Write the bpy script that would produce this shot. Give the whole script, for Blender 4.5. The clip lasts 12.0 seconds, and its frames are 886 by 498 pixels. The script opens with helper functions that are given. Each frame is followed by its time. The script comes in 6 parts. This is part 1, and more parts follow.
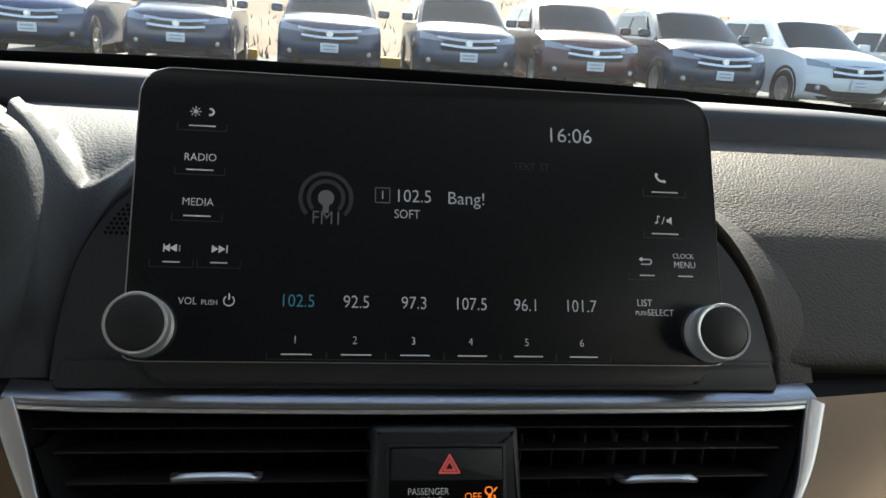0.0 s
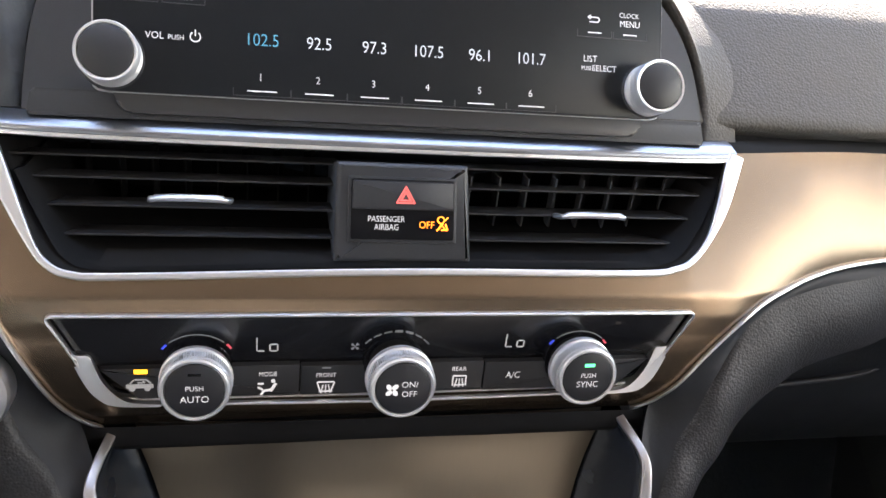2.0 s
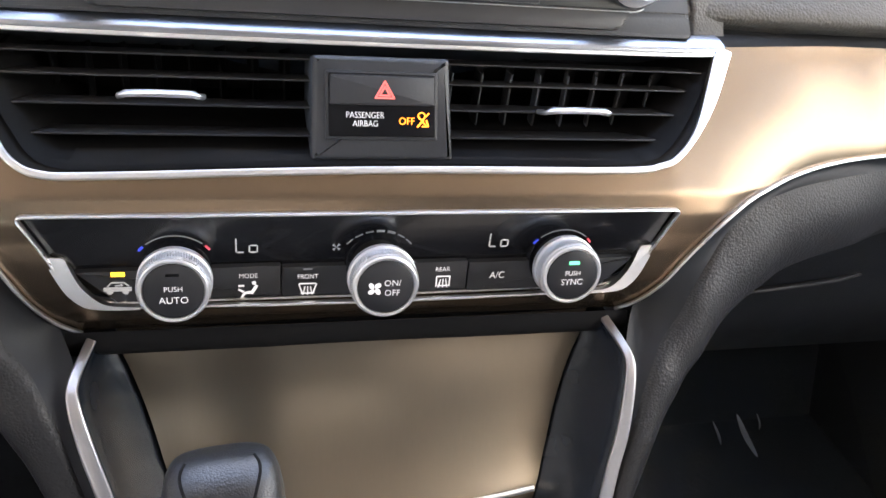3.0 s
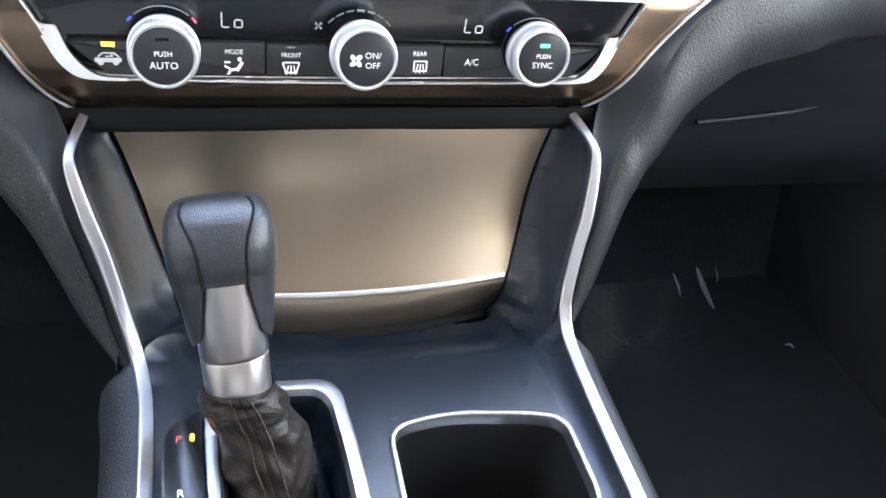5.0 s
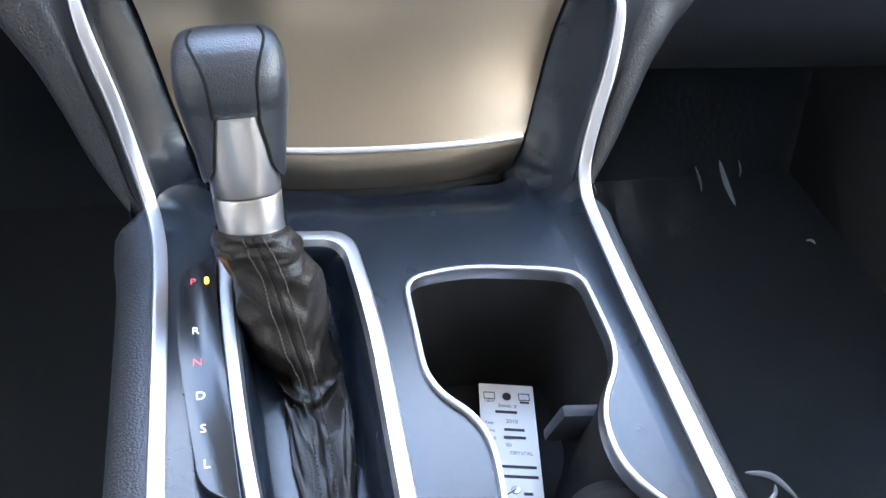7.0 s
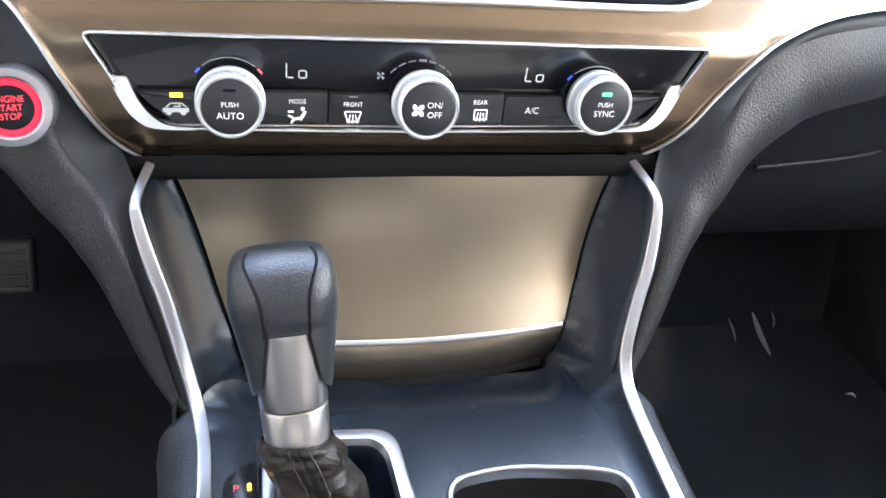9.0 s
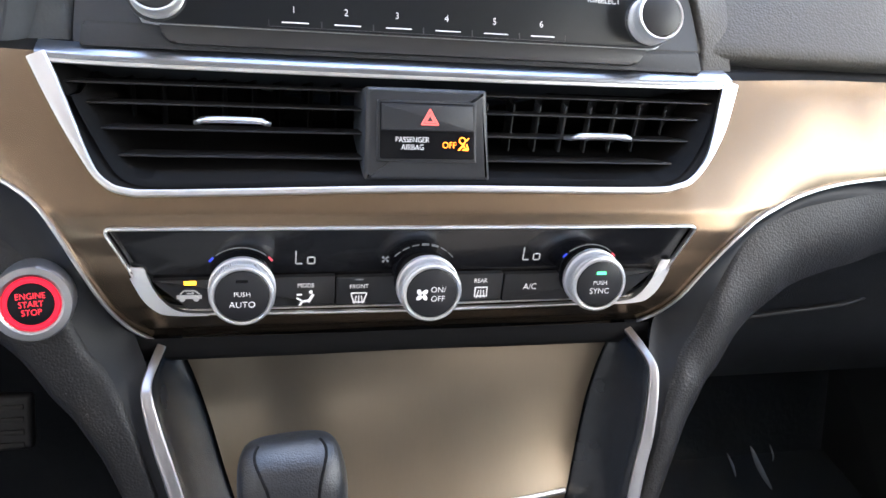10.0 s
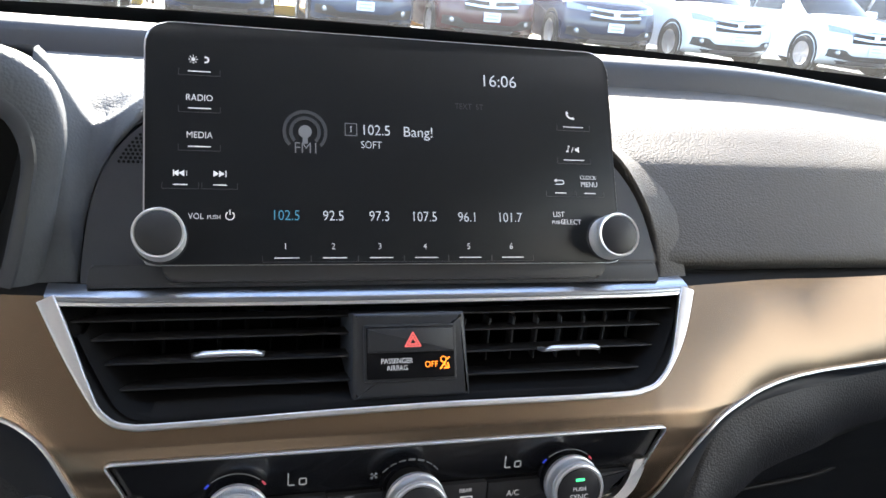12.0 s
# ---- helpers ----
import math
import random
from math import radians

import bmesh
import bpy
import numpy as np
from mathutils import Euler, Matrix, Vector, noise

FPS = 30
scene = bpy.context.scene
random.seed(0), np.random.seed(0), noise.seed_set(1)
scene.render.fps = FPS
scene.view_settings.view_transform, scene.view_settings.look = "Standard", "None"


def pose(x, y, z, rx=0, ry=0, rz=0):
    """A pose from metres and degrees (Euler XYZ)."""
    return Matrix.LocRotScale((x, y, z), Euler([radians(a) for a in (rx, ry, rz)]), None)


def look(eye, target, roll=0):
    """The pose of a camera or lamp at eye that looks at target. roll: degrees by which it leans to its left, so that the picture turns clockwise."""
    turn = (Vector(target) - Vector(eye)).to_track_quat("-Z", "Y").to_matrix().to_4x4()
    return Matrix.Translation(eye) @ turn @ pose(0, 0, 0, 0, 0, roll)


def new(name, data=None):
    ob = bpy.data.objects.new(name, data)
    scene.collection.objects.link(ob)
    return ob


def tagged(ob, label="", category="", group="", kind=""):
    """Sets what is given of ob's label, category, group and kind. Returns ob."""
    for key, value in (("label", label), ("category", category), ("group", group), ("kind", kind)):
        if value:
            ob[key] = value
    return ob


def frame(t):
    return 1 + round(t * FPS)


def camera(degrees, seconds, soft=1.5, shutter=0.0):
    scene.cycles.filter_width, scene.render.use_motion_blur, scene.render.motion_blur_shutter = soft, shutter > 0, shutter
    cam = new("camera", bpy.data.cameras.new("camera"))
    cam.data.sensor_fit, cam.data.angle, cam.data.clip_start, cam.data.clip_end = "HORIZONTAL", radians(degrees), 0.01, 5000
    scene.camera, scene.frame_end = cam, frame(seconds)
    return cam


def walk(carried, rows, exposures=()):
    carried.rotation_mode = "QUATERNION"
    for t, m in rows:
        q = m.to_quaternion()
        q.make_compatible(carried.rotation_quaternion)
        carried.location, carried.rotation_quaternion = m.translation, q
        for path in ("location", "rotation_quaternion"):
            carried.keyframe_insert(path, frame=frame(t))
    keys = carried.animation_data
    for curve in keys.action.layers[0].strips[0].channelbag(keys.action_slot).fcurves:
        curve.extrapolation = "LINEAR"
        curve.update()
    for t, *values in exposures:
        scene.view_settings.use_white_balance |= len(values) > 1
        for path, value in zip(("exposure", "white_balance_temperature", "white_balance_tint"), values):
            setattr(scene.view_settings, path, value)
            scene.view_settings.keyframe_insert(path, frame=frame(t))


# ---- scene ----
cam = camera(57.95, 12.0, soft=1.5)
# seconds, eye, then yaw to the left, pitch up and clockwise turn of the picture in degrees
PATH = [
    (0.0, -0.0573, -0.2666, 1.0735, -8.73, -15.67, 4.06),
    (0.5, -0.0545, -0.2853, 1.0654, -11.65, -16.25, 4.98),
    (1.0, -0.0602, -0.3020, 1.0618, -12.97, -18.72, 5.95),
    (1.5, -0.0652, -0.2995, 1.0446, -14.01, -24.56, 7.29),
    (2.0, -0.0695, -0.3081, 1.0434, -14.58, -27.37, 7.59),
    (2.5, -0.0625, -0.3078, 1.0338, -15.16, -29.83, 7.37),
    (4.5, -0.0816, -0.3514, 0.9995, -20.41, -36.62, 9.82),
    (5.0, -0.0779, -0.3716, 0.9821, -20.14, -38.03, 9.83),
    (5.5, -0.0753, -0.3824, 0.9656, -19.92, -40.41, 9.50),
    (6.0, -0.0727, -0.3900, 0.9507, -19.81, -42.50, 9.50),
    (6.5, -0.0741, -0.3928, 0.9470, -20.23, -43.98, 10.06),
    (8.5, -0.0839, -0.3699, 0.9706, -16.59, -39.51, 8.74),
    (9.0, -0.0856, -0.3624, 0.9841, -15.90, -35.94, 7.82),
    (9.5, -0.0893, -0.3557, 1.0056, -15.71, -32.13, 7.18),
    (10.0, -0.0951, -0.3527, 1.0234, -15.54, -28.13, 6.83),
    (10.5, -0.1012, -0.3532, 1.0398, -15.65, -25.68, 6.86),
    (11.0, -0.1026, -0.3537, 1.0508, -15.79, -22.99, 5.96),
    (11.5, -0.1011, -0.3580, 1.0687, -16.16, -20.63, 5.50),
    (12.0, -0.1077, -0.3599, 1.0807, -16.52, -18.49, 5.31),
]


def eye_pose(x, y, z, yaw, pitch, turned):
    return pose(x, y, z, 90 + pitch, 0, yaw) @ pose(0, 0, 0, 0, 0, turned)


EXPOSURES = [(0.0, 2.15, 6800, 4), (0.5, 3.00, 6700, 8), (1.0, 3.75, 6550, 11), (1.5, 4.25, 6750, 13), (2.5, 4.7, 6950, 14), (4.5, 5.4, 6500, 12), (6.5, 5.65, 5900, 8), (8.5, 5.78, 6300, 9), (10.0, 4.88, 6500, 12), (11.0, 4.57, 6500, 11), (12.0, 3.87, 6500, 10)]
walk(cam, [(t, eye_pose(*row)) for t, *row in PATH], EXPOSURES)

# ---- sky, sun and exposure ----
SUN_TURN, SUN_UP = 7.0, 35.5   # degrees to the right of straight ahead, degrees over the horizon
world = bpy.data.worlds.new("sky")
scene.world = world
world.use_nodes = True
wn = world.node_tree
sky = wn.nodes.new("ShaderNodeTexSky")
sky.sky_type = 'NISHITA'
sky.sun_disc = False
sky.sun_elevation, sky.sun_rotation = radians(SUN_UP), radians(SUN_TURN)
wn.links.new(sky.outputs[0], wn.nodes["Background"].inputs[0])
wn.nodes["Background"].inputs[1].default_value = 0.09
sun = new("sun", bpy.data.lights.new("sun", 'SUN'))
sun.data.energy, sun.data.angle, sun.data.color = 5.0, radians(0.6), (1.0, 0.93, 0.82)
su = (math.sin(radians(SUN_TURN)) * math.cos(radians(SUN_UP)), math.cos(radians(SUN_TURN)) * math.cos(radians(SUN_UP)), math.sin(radians(SUN_UP)))
sun.matrix_world = look(Vector(su) * 60, (0, 0, 0))


def window_light(name, centre, target, w, h, watts, colour):
    """Daylight that comes in through a window opening of the cabin."""
    ob = new(name, bpy.data.lights.new(name, 'AREA'))
    ob.data.shape, ob.data.size, ob.data.size_y, ob.data.energy, ob.data.color = 'RECTANGLE', w, h, watts, colour
    ob.matrix_world = look(centre, target)


window_light("window_light_driver", (-0.74, -0.20, 1.13), (0, -0.20, 0.95), 0.85, 0.36, 0.15, (1.0, 0.90, 0.82))
window_light("window_light_passenger", (0.74, -0.20, 1.13), (0, -0.20, 0.95), 0.85, 0.30, 0.27, (1.0, 0.94, 0.86))
window_light("window_light_rear", (0, -1.70, 1.14), (0, 0, 0.95), 1.1, 0.26, 0.065, (1.0, 0.97, 0.93))


# ---- materials ----
def material(name, base, rough=0.5, metal=0.0, grain=0.0, grain_size=0.001, cells=False, mottle=0.15, mottle_size=0.03,
             coat=0.0, stretch=(1, 1, 1), rough_var=0.08, emit=0.0, spec=0.5):
    m = bpy.data.materials.new(name)
    m.use_nodes = True
    nt, b = m.node_tree, m.node_tree.nodes["Principled BSDF"]
    b.inputs["Metallic"].default_value = metal
    b.inputs["Coat Weight"].default_value = coat
    b.inputs["Coat Roughness"].default_value = 0.03
    b.inputs["Specular IOR Level"].default_value = spec
    co = nt.nodes.new("ShaderNodeTexCoord")
    mp = nt.nodes.new("ShaderNodeMapping")
    mp.inputs["Scale"].default_value = stretch
    nt.links.new(co.outputs["Object"], mp.inputs["Vector"])
    big = nt.nodes.new("ShaderNodeTexNoise")
    big.inputs["Scale"].default_value, big.inputs["Detail"].default_value = 1 / mottle_size, 4
    nt.links.new(mp.outputs[0], big.inputs["Vector"])
    fine = nt.nodes.new("ShaderNodeTexNoise")
    fine.inputs["Scale"].default_value, fine.inputs["Detail"].default_value = 0.35 / grain_size, 2
    nt.links.new(mp.outputs[0], fine.inputs["Vector"])
    mix = nt.nodes.new("ShaderNodeMix")
    mix.data_type = 'RGBA'
    lo = [max(0.0, c * (1 - mottle)) for c in base[:3]] + [1]
    hi = [min(1.0, c * (1 + mottle)) for c in base[:3]] + [1]
    mix.inputs["A"].default_value, mix.inputs["B"].default_value = lo, hi
    add = nt.nodes.new("ShaderNodeMath")
    add.operation = 'MULTIPLY_ADD'
    add.inputs[1].default_value = 0.55
    nt.links.new(big.outputs["Fac"], add.inputs[0])
    half = nt.nodes.new("ShaderNodeMath")
    half.operation = 'MULTIPLY'
    half.inputs[1].default_value = 0.45
    nt.links.new(fine.outputs["Fac"], half.inputs[0])
    nt.links.new(half.outputs[0], add.inputs[2])
    nt.links.new(add.outputs[0], mix.inputs["Factor"])
    nt.links.new(mix.outputs["Result"], b.inputs["Base Color"])
    rr = nt.nodes.new("ShaderNodeMapRange")
    rr.inputs["To Min"].default_value, rr.inputs["To Max"].default_value = max(0.02, rough - rough_var), min(1.0, rough + rough_var)
    nt.links.new(big.outputs["Fac"], rr.inputs["Value"])
    nt.links.new(rr.outputs[0], b.inputs["Roughness"])
    if grain:
        bump = nt.nodes.new("ShaderNodeBump")
        bump.inputs["Strength"].default_value, bump.inputs["Distance"].default_value = grain, grain_size * (0.55 if cells else 0.35)
        if cells:
            tex = nt.nodes.new("ShaderNodeTexVoronoi")
            tex.feature = 'SMOOTH_F1'
            tex.inputs["Smoothness"].default_value = 0.35
            tex.inputs["Scale"].default_value = 1 / grain_size
            warp = nt.nodes.new("ShaderNodeVectorMath")
            warp.operation = 'MULTIPLY_ADD'
            warp.inputs[1].default_value = (grain_size * 0.2,) * 3
            nt.links.new(fine.outputs["Color"], warp.inputs[0])
            nt.links.new(mp.outputs[0], warp.inputs[2])
            nt.links.new(warp.outputs[0], tex.inputs["Vector"])
            bump.invert = True
            nt.links.new(tex.outputs["Distance"], bump.inputs["Height"])
        else:
            nt.links.new(fine.outputs["Fac"], bump.inputs["Height"])
        nt.links.new(bump.outputs[0], b.inputs["Normal"])
    if emit:
        b.inputs["Emission Color"].default_value = (*base[:3], 1)
        b.inputs["Emission Strength"].default_value = emit
    return m


def pane_material(name, tint, gloss=1.0, haze=0.0):
    m = bpy.data.materials.new(name)
    m.use_nodes = True
    nt = m.node_tree
    nt.nodes.remove(nt.nodes["Principled BSDF"])
    clear, shine = nt.nodes.new("ShaderNodeBsdfTransparent"), nt.nodes.new("ShaderNodeBsdfGlossy")
    clear.inputs[0].default_value = (*tint, 1)
    shine.inputs["Roughness"].default_value = 0.01
    face, power, scale, mix = nt.nodes.new("ShaderNodeLayerWeight"), nt.nodes.new("ShaderNodeMath"), nt.nodes.new("ShaderNodeMath"), nt.nodes.new("ShaderNodeMixShader")
    power.operation, scale.operation = 'POWER', 'MULTIPLY_ADD'
    power.inputs[1].default_value = 5.0
    scale.inputs[1].default_value, scale.inputs[2].default_value = 0.9 * gloss, 0.05 * gloss
    nt.links.new(face.outputs["Facing"], power.inputs[0])
    nt.links.new(power.outputs[0], scale.inputs[0])
    nt.links.new(scale.outputs[0], mix.inputs[0])
    nt.links.new(clear.outputs[0], mix.inputs[1])
    nt.links.new(shine.outputs[0], mix.inputs[2])
    if haze:        # a thin translucent layer, added to imitate veiling reflections on the glass
        veil, both, speck = nt.nodes.new("ShaderNodeBsdfTranslucent"), nt.nodes.new("ShaderNodeMixShader"), nt.nodes.new("ShaderNodeTexNoise")
        rng = nt.nodes.new("ShaderNodeMapRange")
        speck.inputs["Scale"].default_value, speck.inputs["Detail"].default_value = 9.0, 5.0
        rng.inputs["To Min"].default_value, rng.inputs["To Max"].default_value = haze * 0.4, haze * 1.6
        nt.links.new(speck.outputs["Fac"], rng.inputs["Value"])
        nt.links.new(rng.outputs[0], both.inputs[0])
        nt.links.new(mix.outputs[0], both.inputs[1])
        nt.links.new(veil.outputs[0], both.inputs[2])
        mix = both
    nt.links.new(mix.outputs[0], nt.nodes["Material Output"].inputs[0])
    return m


FLANK = material("blue_grey_fine_vinyl", (0.015, 0.018, 0.024), 0.45, grain=0.5, grain_size=0.0012, cells=True)
LEATHER = material("black_grained_vinyl", (0.013, 0.013, 0.014), 0.46, grain=0.36, grain_size=0.0014, cells=True)
SOFT_TOP = material("grey_black_soft_dash_skin", (0.064, 0.058, 0.051), 0.55, spec=0.30, grain=0.40, grain_size=0.0017, cells=True)
PLASTIC = material("black_matte_plastic", (0.025, 0.026, 0.029), 0.42, grain=0.3, grain_size=0.0006)
SATIN = material("dark_satin_console_plastic", (0.0075, 0.0112, 0.0170), 0.27, grain=0.05, grain_size=0.0005, spec=0.5, mottle=0.06, rough_var=0.015)
POD = material("blue_grey_satin_plastic", (0.050, 0.054, 0.063), 0.33, grain=0.15, grain_size=0.0005)
PLATE_GLOSS = material("smoked_gear_plate", (0.010, 0.012, 0.015), 0.22, rough_var=0.01)
HOUSING = material("charcoal_satin_plastic", (0.028, 0.027, 0.028), 0.38, grain=0.2, grain_size=0.0005)
VENT_BLACK = material("vent_black_plastic", (0.0130, 0.0128, 0.0132), 0.6, grain=0.1, grain_size=0.0005, spec=0.08)
DEEP = material("hollow_black", (0.011, 0.011, 0.0115), 0.8, spec=0.1)
GLOSS = material("piano_black", (0.006, 0.006, 0.007), 0.24, coat=0.3, rough_var=0.02)
SCREEN = material("black_display_glass", (0.0070, 0.0080, 0.0095), 0.31, spec=0.26, rough_var=0.03, mottle_size=0.05)
CHROME = material("satin_chrome", (0.86, 0.86, 0.87), 0.34, metal=1.0, rough_var=0.05, mottle=0.05)
ALU = material("brushed_aluminium", (0.55, 0.55, 0.57), 0.36, metal=1.0, grain=0.06, grain_size=0.0005, mottle=0.08)
DECOR = material("brushed_bronze_metal_film", (0.268, 0.197, 0.137), 0.26, metal=0.95, grain_size=0.0016, mottle=0.025,
                 mottle_size=0.010, stretch=(1, 0.05, 0.05), rough_var=0.0)
BIN = material("champagne_metal_film", (0.265, 0.222, 0.168), 0.34, metal=0.95, grain=0.06, grain_size=0.0007, mottle=0.06,
               stretch=(1, 0.2, 0.2), rough_var=0.03)
RUBBER = material("knob_face_black", (0.018, 0.018, 0.02), 0.45, grain=0.15, grain_size=0.0005)
BOOT = material("creased_boot_leather", (0.016, 0.0130, 0.0105), 0.38, spec=0.35, grain=0.25, grain_size=0.0011, cells=True, mottle=0.25, mottle_size=0.012)
KNOB_SKIN = material("dark_knob_leather", (0.017, 0.0185, 0.021), 0.36, spec=0.7, grain=0.3, grain_size=0.0009, cells=True)
NECK = material("brushed_steel_neck", (0.46, 0.44, 0.425), 0.34, metal=1.0, rough_var=0.04, mottle=0.06, stretch=(1, 0.2, 0.1))
THREAD = material("grey_thread", (0.050, 0.047, 0.044), 0.7)
WHITE_INK = material("white_print", (0.66, 0.66, 0.68), 0.6, emit=0.036)
SCREEN_TEXT = material("lit_display_text", (0.38, 0.41, 0.45), 0.6, emit=0.066)
FAINT_TEXT = material("dim_display_text", (0.10, 0.105, 0.115), 0.6, emit=0.06)
BLUE_TEXT = material("lit_blue_text", (0.03, 0.12, 0.18), 0.6, emit=0.132)
AMBER = material("lit_amber", (1.0, 0.23, 0.02), 0.5, emit=0.18)
YELLOW = material("lit_yellow", (1.0, 0.44, 0.02), 0.5, emit=0.24)
GREEN = material("lit_green", (0.06, 0.75, 0.25), 0.5, emit=0.15)
RED = material("lit_red", (0.70, 0.012, 0.035), 0.4, emit=0.045)
RED_TEXT = material("lit_red_text", (0.85, 0.03, 0.05), 0.5, emit=0.078)
HAZARD_RED = material("red_print", (0.7, 0.12, 0.11), 0.5, emit=0.06)
DIM_RED = material("dim_red_print", (0.30, 0.04, 0.055), 0.5, emit=0.08)
BLUE_INK = material("blue_print", (0.03, 0.05, 0.45), 0.5, emit=0.06)
PAPER = material("white_card", (0.78, 0.77, 0.75), 0.8, mottle=0.04)
INK = material("black_ink", (0.03, 0.03, 0.035), 0.7)
CARPET = material("black_carpet", (0.0095, 0.013, 0.0185), 0.95, grain=0.8, grain_size=0.003, mottle=0.4)
FILM = pane_material("clear_plastic_film", (0.86, 0.88, 0.9), 0.10)
KNOB_SILVER = material("satin_silver_knob", (0.80, 0.80, 0.81), 0.38, metal=0.85, rough_var=0.04, mottle=0.05)
KNEE = material("smooth_black_panel", (0.013, 0.015, 0.019), 0.5, grain=0.2, grain_size=0.0006, spec=0.35)
LEDGE = material("dull_black_ledge_plastic", (0.030, 0.033, 0.040), 0.5, grain=0.3, grain_size=0.0008, spec=0.35)
WINDOW_BLACK = material("dark_indicator_plastic", (0.006, 0.006, 0.007), 0.28, spec=0.12, rough_var=0.02)
DARK_METAL = material("chrome_darkened_for_reflection", (0.34, 0.36, 0.40), 0.3, metal=1.0, rough_var=0.04)
FAN_GREY = material("dim_grey_print", (0.16, 0.165, 0.17), 0.6, emit=0.012)
SEGMENT = material("segment_digits", (0.34, 0.345, 0.35), 0.6, emit=0.03)
DIM_TEXT = material("faint_display_sign", (0.035, 0.037, 0.042), 0.6, emit=0.018)
PANE = pane_material("windscreen_glass", (0.93, 0.95, 0.95), 1.0, 0.004)
SIDE_PANE = pane_material("tinted_side_glass", (0.36, 0.34, 0.31), 1.0)
# for unseen rear panes; tint made up to keep the rear ceiling dim
DIMMING_PANE = pane_material("dimming_rear_glass", (0.10, 0.10, 0.10), 1.0)
WARM_PANE = pane_material("clear_side_glass", (0.82, 0.79, 0.73), 1.0)
# base lightened: light from the windows is put into the cowl's colour
COWL_SKIN = material("lightened_soft_cowl_skin", (0.095, 0.102, 0.112), 0.62, grain=0.22, grain_size=0.0018, cells=True, spec=0.16)
DOOR_CARD = material("dark_grey_door_card", (0.085, 0.088, 0.094), 0.6, grain=0.4, grain_size=0.0015, cells=True)
HEADLINER = material("beige_headliner", (0.60, 0.565, 0.525), 0.9, grain=0.3, grain_size=0.002)
CLOTH = material("dark_seat_cloth", (0.03, 0.03, 0.033), 0.85, grain=0.8, grain_size=0.002, cells=True)


# ---- building helpers ----
def thing(name, base, label, category, group="", kind=""):
    ob = new(name)
    ob.empty_display_size = 0.02
    ob.location = base
    ob.matrix_world = Matrix.Translation(base)
    return tagged(ob, label, category, group, kind)


def mesh_of(bm, name, mat, smooth=38):
    bmesh.ops.recalc_face_normals(bm, faces=bm.faces)
    me = bpy.data.meshes.new(name)
    bm.to_mesh(me)
    bm.free()
    me.materials.append(mat)
    if smooth:
        me.shade_smooth()
        me.set_sharp_from_angle(angle=radians(smooth))
    return me


def world_of(ob):
    m = ob.matrix_basis.copy()
    p = ob.parent
    while p is not None:
        m = p.matrix_basis @ m
        p = p.parent
    return m


def part(name, bm, mat, parent, label="", smooth=38, at=None):
    """One mesh under a thing; the bmesh is in world metres, or at the pose given."""
    me = bm if isinstance(bm, bpy.types.Mesh) else mesh_of(bm, name, mat, smooth)
    ob = new(name, me)
    if parent is not None:
        ob.parent = parent
        ob.matrix_basis = world_of(parent).inverted() @ (at if at is not None else Matrix.Identity(4))
    elif at is not None:
        ob.matrix_basis = at
    return tagged(ob, label)


def solo(name, bm, mat, label, category, group="", kind="", smooth=38):
    ob = new(name, mesh_of(bm, name, mat, smooth))
    return tagged(ob, label, category, group, kind)


def box(bm, size, m=Matrix.Identity(4), bevel=0.0, seg=2):
    r = bmesh.ops.create_cube(bm, size=1.0, matrix=m @ Matrix.Diagonal((*size, 1)))
    if bevel:
        edges = list({e for v in r["verts"] for e in v.link_edges})
        bmesh.ops.bevel(bm, geom=edges, offset=bevel, segments=seg, affect='EDGES', profile=0.6)
    return bm


def slab(outline, depth, m=Matrix.Identity(4), bevel=0.0, seg=2, bm=None):
    """A plate: the outline (x, y) at z = 0 of the pose m, going back by depth; its front edge rounded."""
    bm = bm or bmesh.new()
    front = [bm.verts.new(m @ Vector((x, y, 0))) for x, y in outline]
    back = [bm.verts.new(m @ Vector((x, y, -depth))) for x, y in outline]
    f = bm.faces.new(front)
    bm.faces.new(back[::-1])
    n = len(outline)
    for i in range(n):
        bm.faces.new((front[i], back[i], back[(i + 1) % n], front[(i + 1) % n]))
    if bevel:
        bmesh.ops.bevel(bm, geom=list(f.edges), offset=bevel, segments=seg, affect='EDGES', profile=0.55)
    return bm


def rounded(points, radius, steps=6):
    """A closed outline with its corners rounded; radius is one number or one for each corner."""
    out, n = [], len(points)
    for i in range(n):
        p, a, b = Vector(points[i]), Vector(points[i - 1]), Vector(points[(i + 1) % n])
        r = radius[i] if isinstance(radius, (list, tuple)) else radius
        if r <= 0:
            out.append(tuple(p))
            continue
        da, db = (a - p).normalized(), (b - p).normalized()
        r = min(r, (a - p).length * 0.49, (b - p).length * 0.49)
        for k in range(steps + 1):
            t = k / steps
            out.append(tuple((p + da * r) * (1 - t) ** 2 + p * 2 * t * (1 - t) + (p + db * r) * t ** 2))
    return out


def smooth_line(points, per=8):
    """A smooth line through the points."""
    pts = [Vector(p) for p in points]
    out = []
    for i in range(len(pts) - 1):
        p0, p1, p2, p3 = pts[max(i - 1, 0)], pts[i], pts[i + 1], pts[min(i + 2, len(pts) - 1)]
        for k in range(per):
            t = k / per
            out.append(0.5 * (2 * p1 + (p2 - p0) * t + (2 * p0 - 5 * p1 + 4 * p2 - p3) * t * t + (3 * p1 - p0 - 3 * p2 + p3) * t ** 3))
    out.append(pts[-1])
    return out


